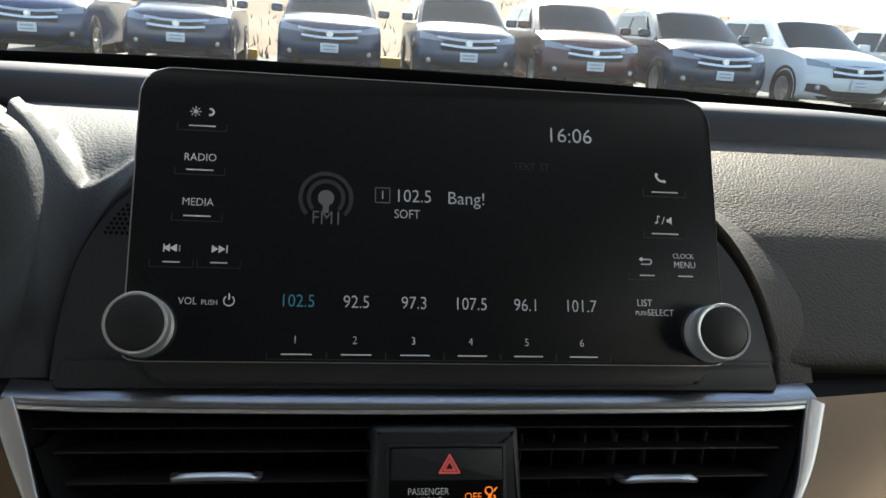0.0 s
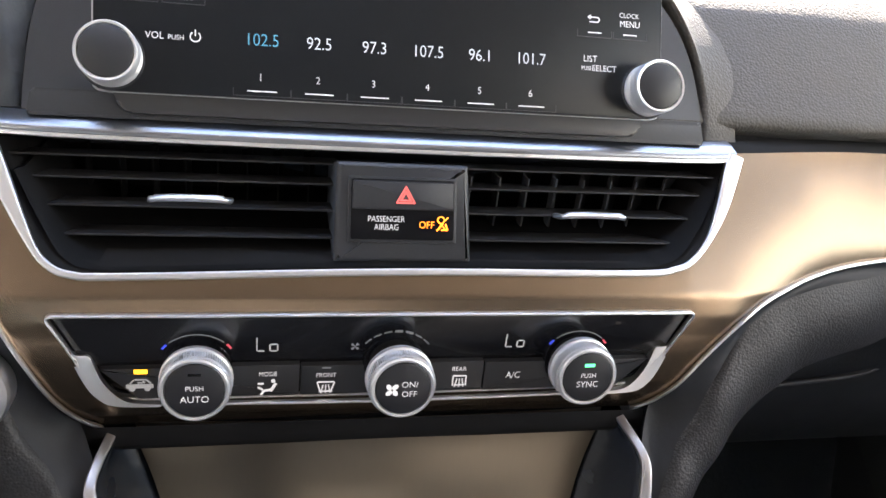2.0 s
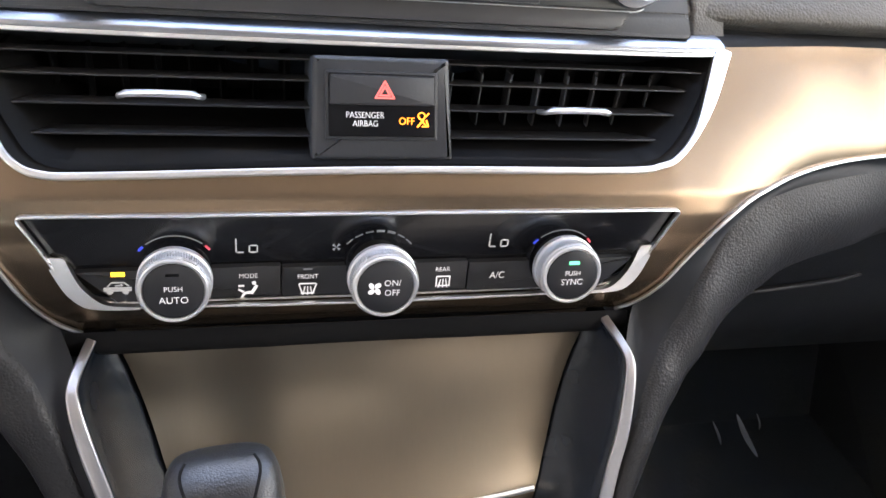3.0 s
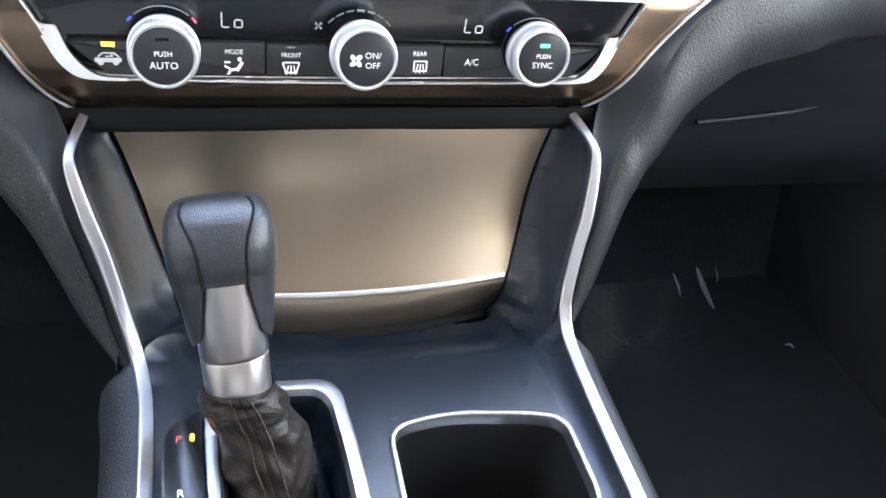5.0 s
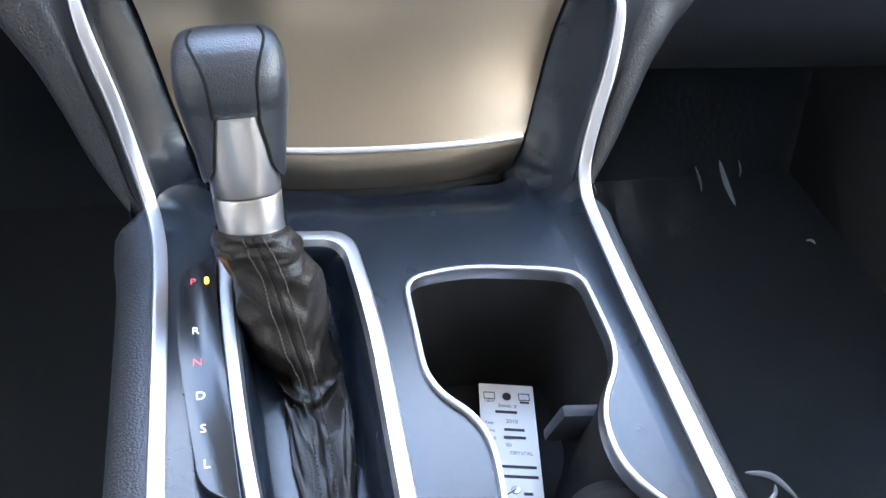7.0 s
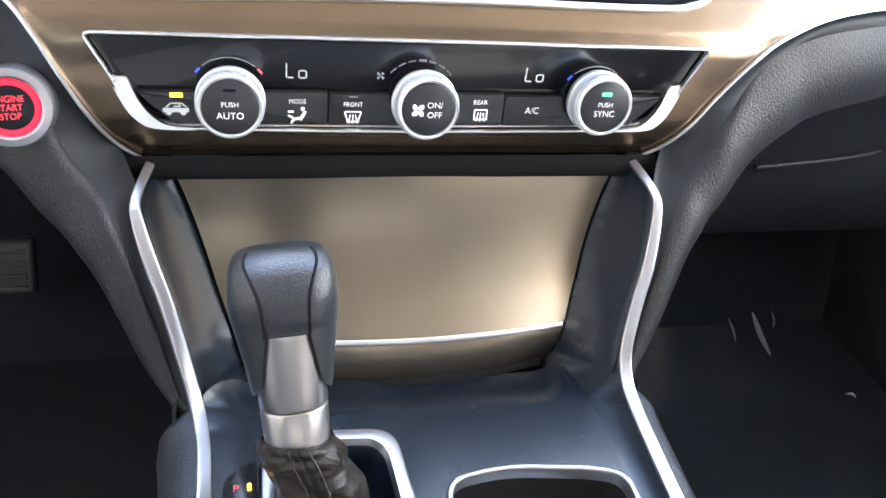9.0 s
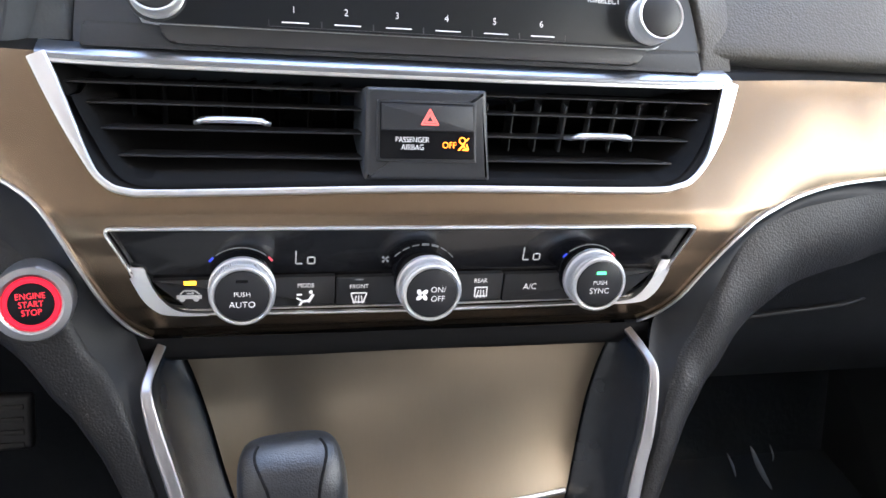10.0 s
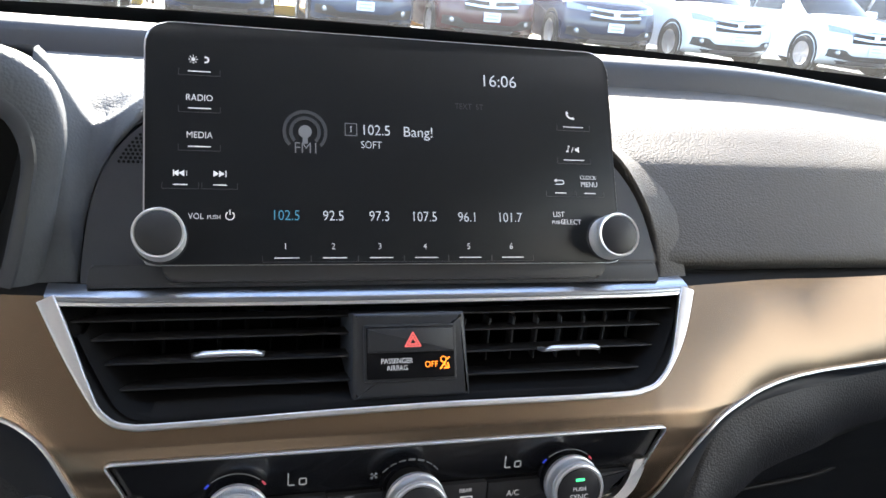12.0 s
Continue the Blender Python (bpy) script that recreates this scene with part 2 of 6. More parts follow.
def sweep(path, width, height, up=(0, -0.9, 0.45), closed=False, bm=None, sides=10, power=2.6):
    """A band along a line: width across it, height along up; width may be a function of 0..1."""
    bm = bm or bmesh.new()
    n, rings = len(path), []
    for i, p in enumerate(path):
        a, b = (path[i - 1], path[(i + 1) % n]) if closed else (path[max(i - 1, 0)], path[min(i + 1, n - 1)])
        along = (Vector(b) - Vector(a)).normalized()
        u = Vector(up(i / (n - 1)) if callable(up) else up)
        u = (u - along * u.dot(along)).normalized()
        side = along.cross(u)
        w = width(i / (n - 1)) if callable(width) else width
        ring = []
        for k in range(sides):
            g = 2 * math.pi * (k + 0.5) / sides
            c, s = math.cos(g), math.sin(g)
            cx, sy = math.copysign(abs(c) ** (2 / power), c), math.copysign(abs(s) ** (2 / power), s)
            ring.append(bm.verts.new(Vector(p) + side * cx * w / 2 + u * sy * height / 2))
        rings.append(ring)
    for i in range(n if closed else n - 1):
        a, b = rings[i], rings[(i + 1) % n]
        for k in range(sides):
            bm.faces.new((a[k], a[(k + 1) % sides], b[(k + 1) % sides], b[k]))
    if not closed:
        bm.faces.new(rings[0][::-1])
        bm.faces.new(rings[-1])
    return bm


def lathe(profile, m=Matrix.Identity(4), segs=40, bm=None):
    """Rings (radius, height) turned about the z axis of the pose m; a radius of 0 closes it."""
    bm = bm or bmesh.new()
    last = None
    for r, h in profile:
        if r <= 1e-6:
            ring = [bm.verts.new(m @ Vector((0, 0, h)))]
        else:
            ring = [bm.verts.new(m @ Vector((r * math.cos(2 * math.pi * k / segs), r * math.sin(2 * math.pi * k / segs), h))) for k in range(segs)]
        if last:
            for k in range(segs):
                j = (k + 1) % segs
                if len(last) == 1:
                    bm.faces.new((last[0], ring[j], ring[k]))
                elif len(ring) == 1:
                    bm.faces.new((last[k], last[j], ring[0]))
                else:
                    bm.faces.new((last[k], last[j], ring[j], ring[k]))
        last = ring
    return bm


def sheet(rows, bm=None, closed=False):
    """A surface through rows of points, all of one length."""
    bm = bm or bmesh.new()
    grid = [[bm.verts.new(p) for p in row] for row in rows]
    for a, b in zip(grid, grid[1:]):
        n = len(a)
        for k in range(n if closed else n - 1):
            bm.faces.new((a[k], a[(k + 1) % n], b[(k + 1) % n], b[k]))
    return bm


def thicken(bm, by):
    bmesh.ops.recalc_face_normals(bm, faces=bm.faces)
    bmesh.ops.solidify(bm, geom=list(bm.faces), thickness=by)
    return bm


def letters(body, size, m, mat, parent, name="lettering", align='CENTER', squeeze=1.0):
    cu = bpy.data.curves.new(name, 'FONT')
    cu.body, cu.size, cu.align_x, cu.align_y, cu.extrude, cu.resolution_u = body, size, align, 'CENTER', 0.00006, 3
    cu.offset = -size * 0.007
    ob = bpy.data.objects.new(name, cu)
    scene.collection.objects.link(ob)
    bpy.context.view_layer.update()
    me = bpy.data.meshes.new_from_object(ob.evaluated_get(bpy.context.evaluated_depsgraph_get()))
    bpy.data.objects.remove(ob)
    bpy.data.curves.remove(cu)
    me.materials.clear()
    me.materials.append(mat)
    me.transform(Matrix.Diagonal((squeeze, 1, 1, 1)))
    return part(name, me, mat, parent, at=m)


def axes(origin, right, up):
    r = Vector(right).normalized()
    n = r.cross(Vector(up)).normalized()
    u = n.cross(r)
    return Matrix(((r.x, u.x, n.x, origin[0]), (r.y, u.y, n.y, origin[1]), (r.z, u.z, n.z, origin[2]), (0, 0, 0, 1)))


def inside(x, y, poly):
    hit, n = False, len(poly)
    for i in range(n):
        (x1, y1), (x2, y2) = poly[i], poly[i - 1]
        if (y1 > y) != (y2 > y) and x < (x2 - x1) * (y - y1) / (y2 - y1) + x1:
            hit = not hit
    return hit


def bar(bm, m, x, y, w, h, d=0.0003):
    return box(bm, (w, h, d), m @ Matrix.Translation((x, y, 0)))


def arc_band(m, r, a0, a1, w, d=0.0003, steps=18, bm=None):
    """A flat curved stroke on the plane of m, between two angles in degrees."""
    ring = [(r + w / 2, radians(a0 + (a1 - a0) * k / steps)) for k in range(steps + 1)]
    ring += [(r - w / 2, radians(a1 + (a0 - a1) * k / steps)) for k in range(steps + 1)]
    return slab([(q * math.cos(a), q * math.sin(a)) for q, a in ring], d, m @ Matrix.Translation((0, 0, d)), bm=bm)


# ---- the cabin's shape, in numbers ----
def step(a, b, x):
    t = min(max((x - a) / (b - a), 0.0), 1.0)
    return t * t * (3 - 2 * t)


def lerp(table, x):
    for (x0, y0), (x1, y1) in zip(table, table[1:]):
        if x <= x1:
            return y0 + (y1 - y0) * min(max((x - x0) / (x1 - x0), 0), 1)
    return table[-1][1]


def decor_y(x, z):
    """How far ahead the metal panel of the dash lies."""
    lean = lerp([(0.752, 0.0400), (0.760, 0.0350), (0.768, 0.0315), (0.778, 0.0292), (0.80, 0.0282), (0.81, 0.0284), (0.82, 0.0300), (0.832, 0.0350), (0.90, 0.0853)], z)
    low = foot_line(x)
    across = min(max((z - low) / (0.898 - low), 0.0), 1.0)
    lean -= 0.0065 * 4 * across * (1 - across) * step(0.17, 0.26, abs(x))      # the band swells beside the vents
    return lean + 0.014 * step(0.16, 0.30, abs(x)) + 0.05 * step(0.3, 0.75, abs(x))


SILVER = [(0.0, 0.752), (0.149, 0.752), (0.158, 0.762), (0.168, 0.777), (0.178, 0.794), (0.188, 0.808), (0.2, 0.8195), (0.212, 0.827),
          (0.226, 0.8325), (0.245, 0.8375), (0.27, 0.8415), (0.3, 0.8445), (0.35, 0.847), (0.45, 0.849), (0.8, 0.85)]
SILVER_WEST = [(0.0, 0.752), (0.148, 0.7508), (0.158, 0.763), (0.168, 0.780), (0.1775, 0.8005), (0.1865, 0.8195), (0.1955, 0.8325), (0.205, 0.8395),
               (0.218, 0.8450), (0.240, 0.8490), (0.27, 0.8510), (0.3, 0.8520), (0.35, 0.853), (0.45, 0.8535), (0.8, 0.854)]


def foot_line(x):
    return lerp(SILVER if x >= 0 else SILVER_WEST, abs(x))


VENT = [(-0.2022, 0.8965), (-0.188, 0.8735), (-0.174, 0.853), (-0.166, 0.8445), (-0.155, 0.8405), (-0.13, 0.8400), (0.0, 0.8425),
        (0.13, 0.8425), (0.155, 0.8445), (0.166, 0.8485), (0.178, 0.859), (0.19, 0.8745), (0.2022, 0.8965)]
CLIMATE = rounded([(-0.1665, 0.8245), (-0.1565, 0.8035), (-0.1500, 0.7875), (-0.1390, 0.7775), (-0.1250, 0.7755), (0.0, 0.7752), (0.1250, 0.7765),
                   (0.1390, 0.7790), (0.1500, 0.7885), (0.1570, 0.8035), (0.1665, 0.8250)], [0.004, 0.02, 0.01, 0.01, 0.006, 0, 0.006, 0.01, 0.01, 0.02, 0.004], 4)

dashboard = thing("dashboard", (0, 0.1, 0.75), "black soft-touch car dashboard with a brushed bronze metal band", "dashboard")

# brushed metal band, cut out for the air vents and the climate panel
vent_hole = smooth_line([(x * 0.985, z, 0) for x, z in VENT], 4)
vent_hole = [(p.x * 0.998, 0.872 + (p.y - 0.872) * 0.92) for p in vent_hole]
vent_hole = [(vent_hole[0][0], 0.912)] + vent_hole + [(vent_hole[-1][0], 0.912)]
clim_hole = [(x * 0.997, 0.8 + (z - 0.8) * 0.99) for x, z in CLIMATE]
bm = bmesh.new()
xs = [-0.72 + 0.002 * k for k in range(721)]
NZ = 80
cols = []
for x in xs:
    lo, hi = foot_line(x), 0.898
    cols.append([bm.verts.new((x, decor_y(x, lo + (hi - lo) * k / NZ), lo + (hi - lo) * k / NZ)) for k in range(NZ + 1)])
for a, b in zip(cols, cols[1:]):
    for k in range(NZ):
        c = (a[k].co + b[k + 1].co) / 2
        if not inside(c.x, c.z, vent_hole) and not inside(c.x, c.z, clim_hole):
            bm.faces.new((a[k], a[k + 1], b[k + 1], b[k]))
bmesh.ops.delete(bm, geom=[v for v in bm.verts if not v.link_faces], context='VERTS')
part("decor_panel", bm, DECOR, dashboard, "brushed bronze metal band", smooth=60)

# thin silver line under the metal band, one for each side
for s in (-1, 1):
    line = [(s * x, decor_y(s * x, z) - 0.0015, z - 0.0005) for x, z in (SILVER if s > 0 else SILVER_WEST)[1:]]
    part("trim_strip", sweep(smooth_line(line, 6), 0.0022, 0.003), CHROME, dashboard, "thin bright silver trim line")
# dark lip under the climate panel
lip = [[(x, y, z) for x in (-0.155, -0.1, -0.05, 0, 0.05, 0.1, 0.155)] for y, z in
       ((0.0345, 0.7535), (0.0325, 0.7490), (0.0322, 0.7430), (0.0345, 0.7385), (0.0420, 0.7350), (0.075, 0.7345), (0.09, 0.70))]
part("lower_lip", sheet(lip), DEEP, dashboard)

# soft upper part: a section drawn along the width, on both sides of the screen housing
FACE = [(0.114, 0.8985), (0.1075, 0.9035), (0.1040, 0.9075), (0.1035, 0.9105), (0.1060, 0.9145), (0.1175, 0.9248), (0.1300, 0.9362), (0.1430, 0.9482), (0.1555, 0.9597),
        (0.1610, 0.9645), (0.1660, 0.9678), (0.1740, 0.9718), (0.1860, 0.9773), (0.2020, 0.9845), (0.225, 0.9928), (0.252, 1.0002), (0.283, 1.0060)]
FACE = FACE[:4] + [(p.x, p.y) for p in smooth_line([(y, z, 0) for y, z in FACE[4:]], 3)]
rows = []
for k in range(61):
    x = -0.13 + 0.85 * k / 60
    drop = -0.03 * step(0.3, 0.75, abs(x))
    rows.append([(x, y + 0.07 * step(0.28, 0.8, abs(x)) * step(0.89, 0.95, z), z + drop * step(0.95, 1.0, z)) for y, z in FACE])
bm = sheet(rows)
part("upper_pad", bm, SOFT_TOP, dashboard, "grained soft dash top, sunlit", smooth=50)
# at the driver's side the skin rises to a crest beside the housing and over the instruments
CREST = [(0.10, 1.004), (0.146, 1.0010), (0.156, 0.9945), (0.166, 0.9870), (0.174, 0.9825), (0.180, 0.9812), (0.185, 0.988), (0.190, 0.998), (0.1955, 1.0085), (0.201, 1.0175), (0.208, 1.0250), (0.218, 1.0305), (0.235, 1.036), (0.26, 1.041), (0.32, 1.046), (0.40, 1.047), (0.72, 1.02)]
POD_SIDE = [(0.893, 0.1850), (0.906, 0.1835), (0.9293, 0.1815), (0.9488, 0.1775), (0.9665, 0.169), (0.9825, 0.155), (1.0, 0.120)]
rows = []
for k in range(71):
    if k < 50:      # beside the housing: from its edge up to the crest
        f = k / 50
        zb = 0.995 - 0.102 * f
        b = Vector((-lerp(POD_SIDE, zb) - 0.0012, min(0.1109 + 0.5217 * (zb - 0.9169), 0.148), zb))
        xt = 0.122 + 0.073 * f ** 0.8
    else:           # over the instruments: from the metal band up to the crest
        f = (k - 50) / 20
        b = Vector((-0.1875 - 0.0315 * f, 0.0985, 0.893))
        xt = 0.195 + 0.012 * f
    t = Vector((-xt, lerp([(0.12, 0.160), (0.165, 0.154), (0.183, 0.147), (0.200, 0.139), (0.72, 0.139)], xt), lerp(CREST, xt)))
    puff = 0.003 + 0.005 * step(0.186, 0.21, xt)
    row = [b + Vector((0.001, 0.035, 0))]
    row += [b.lerp(t, g) + Vector((0, -puff * math.sin(math.pi * g ** 1.3), 0)) for g in (0, 0.03, 0.08, 0.16, 0.26, 0.38, 0.5, 0.62, 0.74, 0.84, 0.91, 0.96)]
    spread = 0.058 * (k / 37) ** 2       # the far part fans out behind the hood
    row += [t, t + Vector((0, 0.003, 0.0012)), t + Vector((0, 0.008, 0.0017)), t + Vector((0, 0.014, 0.0015))]
    swell, rise = 0.013 * step(0.165, 0.245, xt), 1.6 + 2.2 * step(1.010, 0.985, t.z)
    for g in (0.05, 0.12, 0.2, 0.3, 0.42, 0.6, 0.8, 1.0):      # behind the crest it levels out towards the windscreen
        level = 1.0075 + swell * (1 - g) ** 0.7
        row.append(Vector((t.x - spread * g, t.y + 0.014 + (0.272 - t.y) * g, t.z + 0.0015 + (level - t.z - 0.0015) * (1 - (1 - g) ** rise))))
    rows.append(row)
part("driver_cowl", sheet(rows), COWL_SKIN, dashboard, "soft cowl skin, lightened for window light", smooth=60)
RIDGE = [(0.279, 0.999), (0.284, 1.006), (0.2855, 1.011), (0.288, 1.0205), (0.292, 1.0258), (0.300, 1.0282), (0.33, 1.0283), (0.45, 1.020), (0.74, 0.998)]
rows = []
for k in range(97):
    x = -0.72 + 1.44 * k / 96
    drop = -0.03 * step(0.3, 0.75, abs(x))
    rows.append([(x, y + 0.07 * step(0.28, 0.8, abs(x)), z + drop) for y, z in RIDGE])
part("defroster_ledge", sheet(rows), LEDGE, dashboard, "dark smooth ledge below the windscreen", smooth=60)
# black shadow gap between metal band and soft face
gap = []
for k in range(61):
    x = -0.72 + 1.44 * k / 60
    y = decor_y(x, 0.897)
    gap.append([(x, y + 0.001, 0.8965), (x, y + 0.006, 0.9000), (x, y + 0.016, 0.9005), (x, max(y + 0.02, 0.108), 0.8990), (x, max(y + 0.028, 0.116), 0.9060)])
part("joint", sheet(gap), DEEP, dashboard)

# ---- housing round the display ----
UP = Vector((0, 0.4625, 0.8866))
S = axes((0, 0.0927, 0.9243), (1, 0, 0), UP)


def sv(z):
    return (z - 0.9243) / 0.8866


pod_outline = rounded([(-0.1835, -0.03), (-0.1835, -0.012), (-0.1815, 0.014), (-0.1775, 0.036), (-0.1690, 0.056), (-0.1550, 0.074), (-0.1200, 0.094),
                       (0.1200, 0.094), (0.1500, 0.066), (0.1640, 0.050), (0.1735, 0.033), (0.1800, 0.012), (0.1835, -0.012), (0.1835, -0.03)],
                      [0, 0.01] + [0.02] * 10 + [0.01, 0], 4)
housing = thing("display_housing", (0, 0.12, 0.9), "charcoal plastic housing behind the display with a small speaker grille", "housing")
part("shell", slab(pod_outline, 0.07, S @ Matrix.Translation((0, 0, -0.016)), bevel=0.0022, seg=4), POD, housing)
# raised soft rim that hugs the housing
DASH_DEPTH = [(-0.03, 0.012), (0.011, 0.0194), (0.0435, 0.0295), (0.072, 0.044), (0.105, 0.0687), (0.14, 0.10)]
crest_line = smooth_line([(x, v, 0) for x, v in ((0.1945, -0.026), (0.1945, 0.002), (0.1905, 0.026), (0.1825, 0.047), (0.1695, 0.068), (0.151, 0.086), (0.128, 0.100), (0.100, 0.110))], 7)
rows = []
for i, c in enumerate(crest_line):
    along = (crest_line[min(i + 1, len(crest_line) - 1)] - crest_line[max(i - 1, 0)]).normalized()
    n = Vector((along.y, -along.x, 0))
    reach = 0.012 + 0.008 * step(-0.015, 0.03, c.y) + 0.004 * step(0.03, 0.06, c.y) - 0.012 * step(0.07, 0.10, c.y)
    land = lerp(DASH_DEPTH, (c + n * reach).y) + 0.003
    h = 0.0148
    row = [(-0.0108, -0.030), (-0.0108, -h - 0.0016), (-0.0101, -h - 0.0005), (-0.0088, -h)]
    for k in range(1, 15):      # falls away outwards, rounded
        t = k / 14
        row.append((-0.0088 + (reach + 0.0088) * t, -h - (land - h) * t ** (1.25 - 0.50 * step(-0.005, 0.035, c.y))))
    rows.append([S @ (c + n * u + Vector((0, 0, w))) for u, w in row])
part("soft_rim", sheet(rows), SOFT_TOP, housing, "grained soft rim", smooth=60)
# ledge under the display
part("ledge", slab(rounded([(-0.1770, -0.0095), (-0.1790, -0.0225), (0.1790, -0.0225), (0.1770, -0.0095)], 0.002), 0.03, S @ Matrix.Translation((0, 0, -0.006)), bevel=0.0015), PLASTIC, housing)
for k in range(8):
    for r in range(9):
        t = r / 8
        m = S @ Matrix.Translation((-0.1640 + 0.0026 * k + 0.0080 * t + 0.006 * t * t, 0.0530 + 0.0190 * t, -0.0158))
        part("speaker_hole", lathe([(0, 0.0002), (0.0009, 0.0002), (0.0009, -0.0004), (0, -0.0004)], m, 10), DEEP, housing, smooth=0)

# ---- display ----
display = thing("infotainment_display", (0, 0.09, 0.905), "wide black glass car radio display with two silver knobs", "display")
glass_outline = rounded([(-0.1490, sv(1.0435)), (-0.1482, -0.009), (-0.1380, -0.0102), (0.1380, -0.0102), (0.1478, -0.009), (0.1478, sv(1.0430))],
                        [0.016, 0.004, 0.002, 0.002, 0.004, 0.016], 8)
part("screen", slab(glass_outline, 0.0035, S, bevel=0.0006), SCREEN, display, "black glass screen, lit")
# pale rim colour: the sun's bright line on the display edge, painted in
RIM = material("sunlit_edge_rim", (0.62, 0.62, 0.64), 0.30, metal=0.7)
rim_outline = [(x * 1.007, v + (0.0012 if v > 0.05 else -0.0004)) for x, v in glass_outline]
part("bezel", slab(rim_outline, 0.013, S @ Matrix.Translation((0, 0, -0.0018)), bevel=0.0012), RIM, display, "slim rim, paled to stand for its sunlit edge")
part("chin", slab(rounded([(-0.1400, -0.0085), (-0.1360, -0.0200), (0.1360, -0.0200), (0.1400, -0.0085)], [0.001, 0.006, 0.006, 0.001]), 0.014,
                  S @ Matrix.Translation((0, 0, -0.0025)), bevel=0.002), HOUSING, display)


def dial(parent, m, r_cap, r_body, long, name, label, knurl=False, skirt=0.016):
    """A turning knob that points along z of m, its foot at z = 0."""
    h = long - skirt
    part("stem", lathe([(0, -0.004), (r_body * 0.80, -0.004), (r_body * 0.80, h + 0.002), (0, h + 0.002)], m, 32), DEEP, parent)
    body = [(0, h), (r_body * 0.96, h), (r_body, h + 0.0008)]
    for g in ((0.14, 0.24, 0.34, 0.44) if not knurl else ()):
        body += [(r_body, h + skirt * g), (r_body * 0.965, h + skirt * (g + 0.02)), (r_body * 0.965, h + skirt * (g + 0.035)), (r_body, h + skirt * (g + 0.05))]
    if knurl:       # a flange, a narrower grip and a bright front ring
        body += [(r_body * 1.03, h + skirt * 0.10), (r_body * 1.03, h + skirt * 0.30), (r_body * 0.94, h + skirt * 0.36), (r_body * 0.93, h + skirt * 0.82), (r_cap * 1.04, h + skirt * 0.86), (r_cap * 1.05, long * 0.975)]
    else:
        body += [(r_body, h + skirt * 0.55), (r_body * 0.965, h + skirt * 0.60), (r_body * 0.955, h + skirt * 0.78), (r_cap * 1.035, long * 0.95)]
    body += [(r_cap * 1.0, long), (r_cap * 0.92, long - 0.0003), (r_cap * 0.90, long - 0.0015), (0, long - 0.0015)]
    k = part(name, lathe(body, m, 48), KNOB_SILVER, parent, label)
    part("cap", lathe([(0, long + 0.0001), (r_cap * 0.84, long + 0.0001), (r_cap * 0.89, long - 0.0004), (r_cap * 0.90, long - 0.002), (0, long - 0.002)], m, 48), RUBBER, k, "black knob face")
    if knurl:
        bm = bmesh.new()
        for i in range(84):
            box(bm, (0.0012, 0.0007, skirt * 0.42), m @ pose(0, 0, h + skirt * 0.60, 0, 0, 360 * i / 84) @ Matrix.Translation((r_body * 0.965, 0, 0)))
        tagged(part("knurling", bm, KNOB_SILVER, k, "fine knurled silver grip", smooth=0), kind="stuff")
    return k


for x in (-0.1398, 0.1398):
    m = S @ Matrix.Translation((x, 0.0055, 0.0))
    part("knob_seat", lathe([(0, 0.0005), (0.0150, 0.0003), (0.0156, -0.0005), (0.0156, -0.006), (0, -0.006)], m, 40), PLASTIC, display)
    dial(display, m, 0.0138, 0.0144, 0.0165, "volume_knob" if x < 0 else "tuner_knob", "silver ringed rotary knob with black face")


def on_screen(body, x, z, size, mat=WHITE_INK, name="lettering", align='CENTER', squeeze=0.92):
    letters(body, size, S @ Matrix.Translation((x, sv(z), 0.0002)), mat, display, name, align, squeeze)


KEY_LINE = material("grey_key_outline", (0.04, 0.04, 0.043), 0.4)


def key_mark(x, z, w=0.0160, frame_w=0.0235):
    bm = bmesh.new()
    bar(bm, S, x, sv(z), w, 0.0006)
    part("key_mark", bm, WHITE_INK, display, smooth=0)
    bm = bmesh.new()
    bar(bm, S, x, sv(z) - 0.0024, frame_w, 0.0004)
    bar(bm, S, x - frame_w / 2, sv(z) - 0.0005, 0.0004, 0.0036)
    bar(bm, S, x + frame_w / 2, sv(z) - 0.0005, 0.0004, 0.0036)
    part("key_edge", bm, KEY_LINE, display, smooth=0)


for body, x, z, size in (("RADIO", -0.1187, 1.0027, 0.0055), ("MEDIA", -0.1186, 0.9827, 0.0055), ("VOL", -0.1205, 0.9400, 0.0049), ("PUSH", -0.1105, 0.9396, 0.0035),
                         ("CLOCK", 0.1282, 0.9652, 0.0038), ("MENU", 0.1287, 0.9610, 0.0048), ("LIST", 0.1056, 0.9430, 0.0050), ("PUSH", 0.1040, 0.9384, 0.0032), ("SELECT", 0.1140, 0.9386, 0.0048)):
    on_screen(body, x, z, size)
for x, z in ((-0.1187, 1.0172), (-0.1186, 0.9972), (-0.1186, 0.9767), (0.1200, 0.9957), (0.1190, 0.9757)):
    key_mark(x, z, 0.0128 if x < 0 else 0.0146)
for x, z in ((-0.1291, 0.9565), (-0.1072, 0.9566), (0.1080, 0.9559), (0.1290, 0.9559)):
    key_mark(x, z, 0.0080, 0.020)
for k in range(6):
    x = -0.0700 + 0.0283 * k
    on_screen(str(k + 1), x, 0.9244, 0.0053)
    key_mark(x + 0.0008, 0.9184, 0.0145, 0.0280)
for k, body in enumerate(("102.5", "92.5", "97.3", "107.5", "96.1", "101.7")):
    on_screen(body, -0.0695 + 0.0282 * k, 0.9408, 0.0088, BLUE_TEXT if k == 0 else SCREEN_TEXT, "preset_station", squeeze=0.87)
on_screen("16:06", 0.0686, 1.0209, 0.0114, SCREEN_TEXT, "clock_readout", squeeze=1.0)
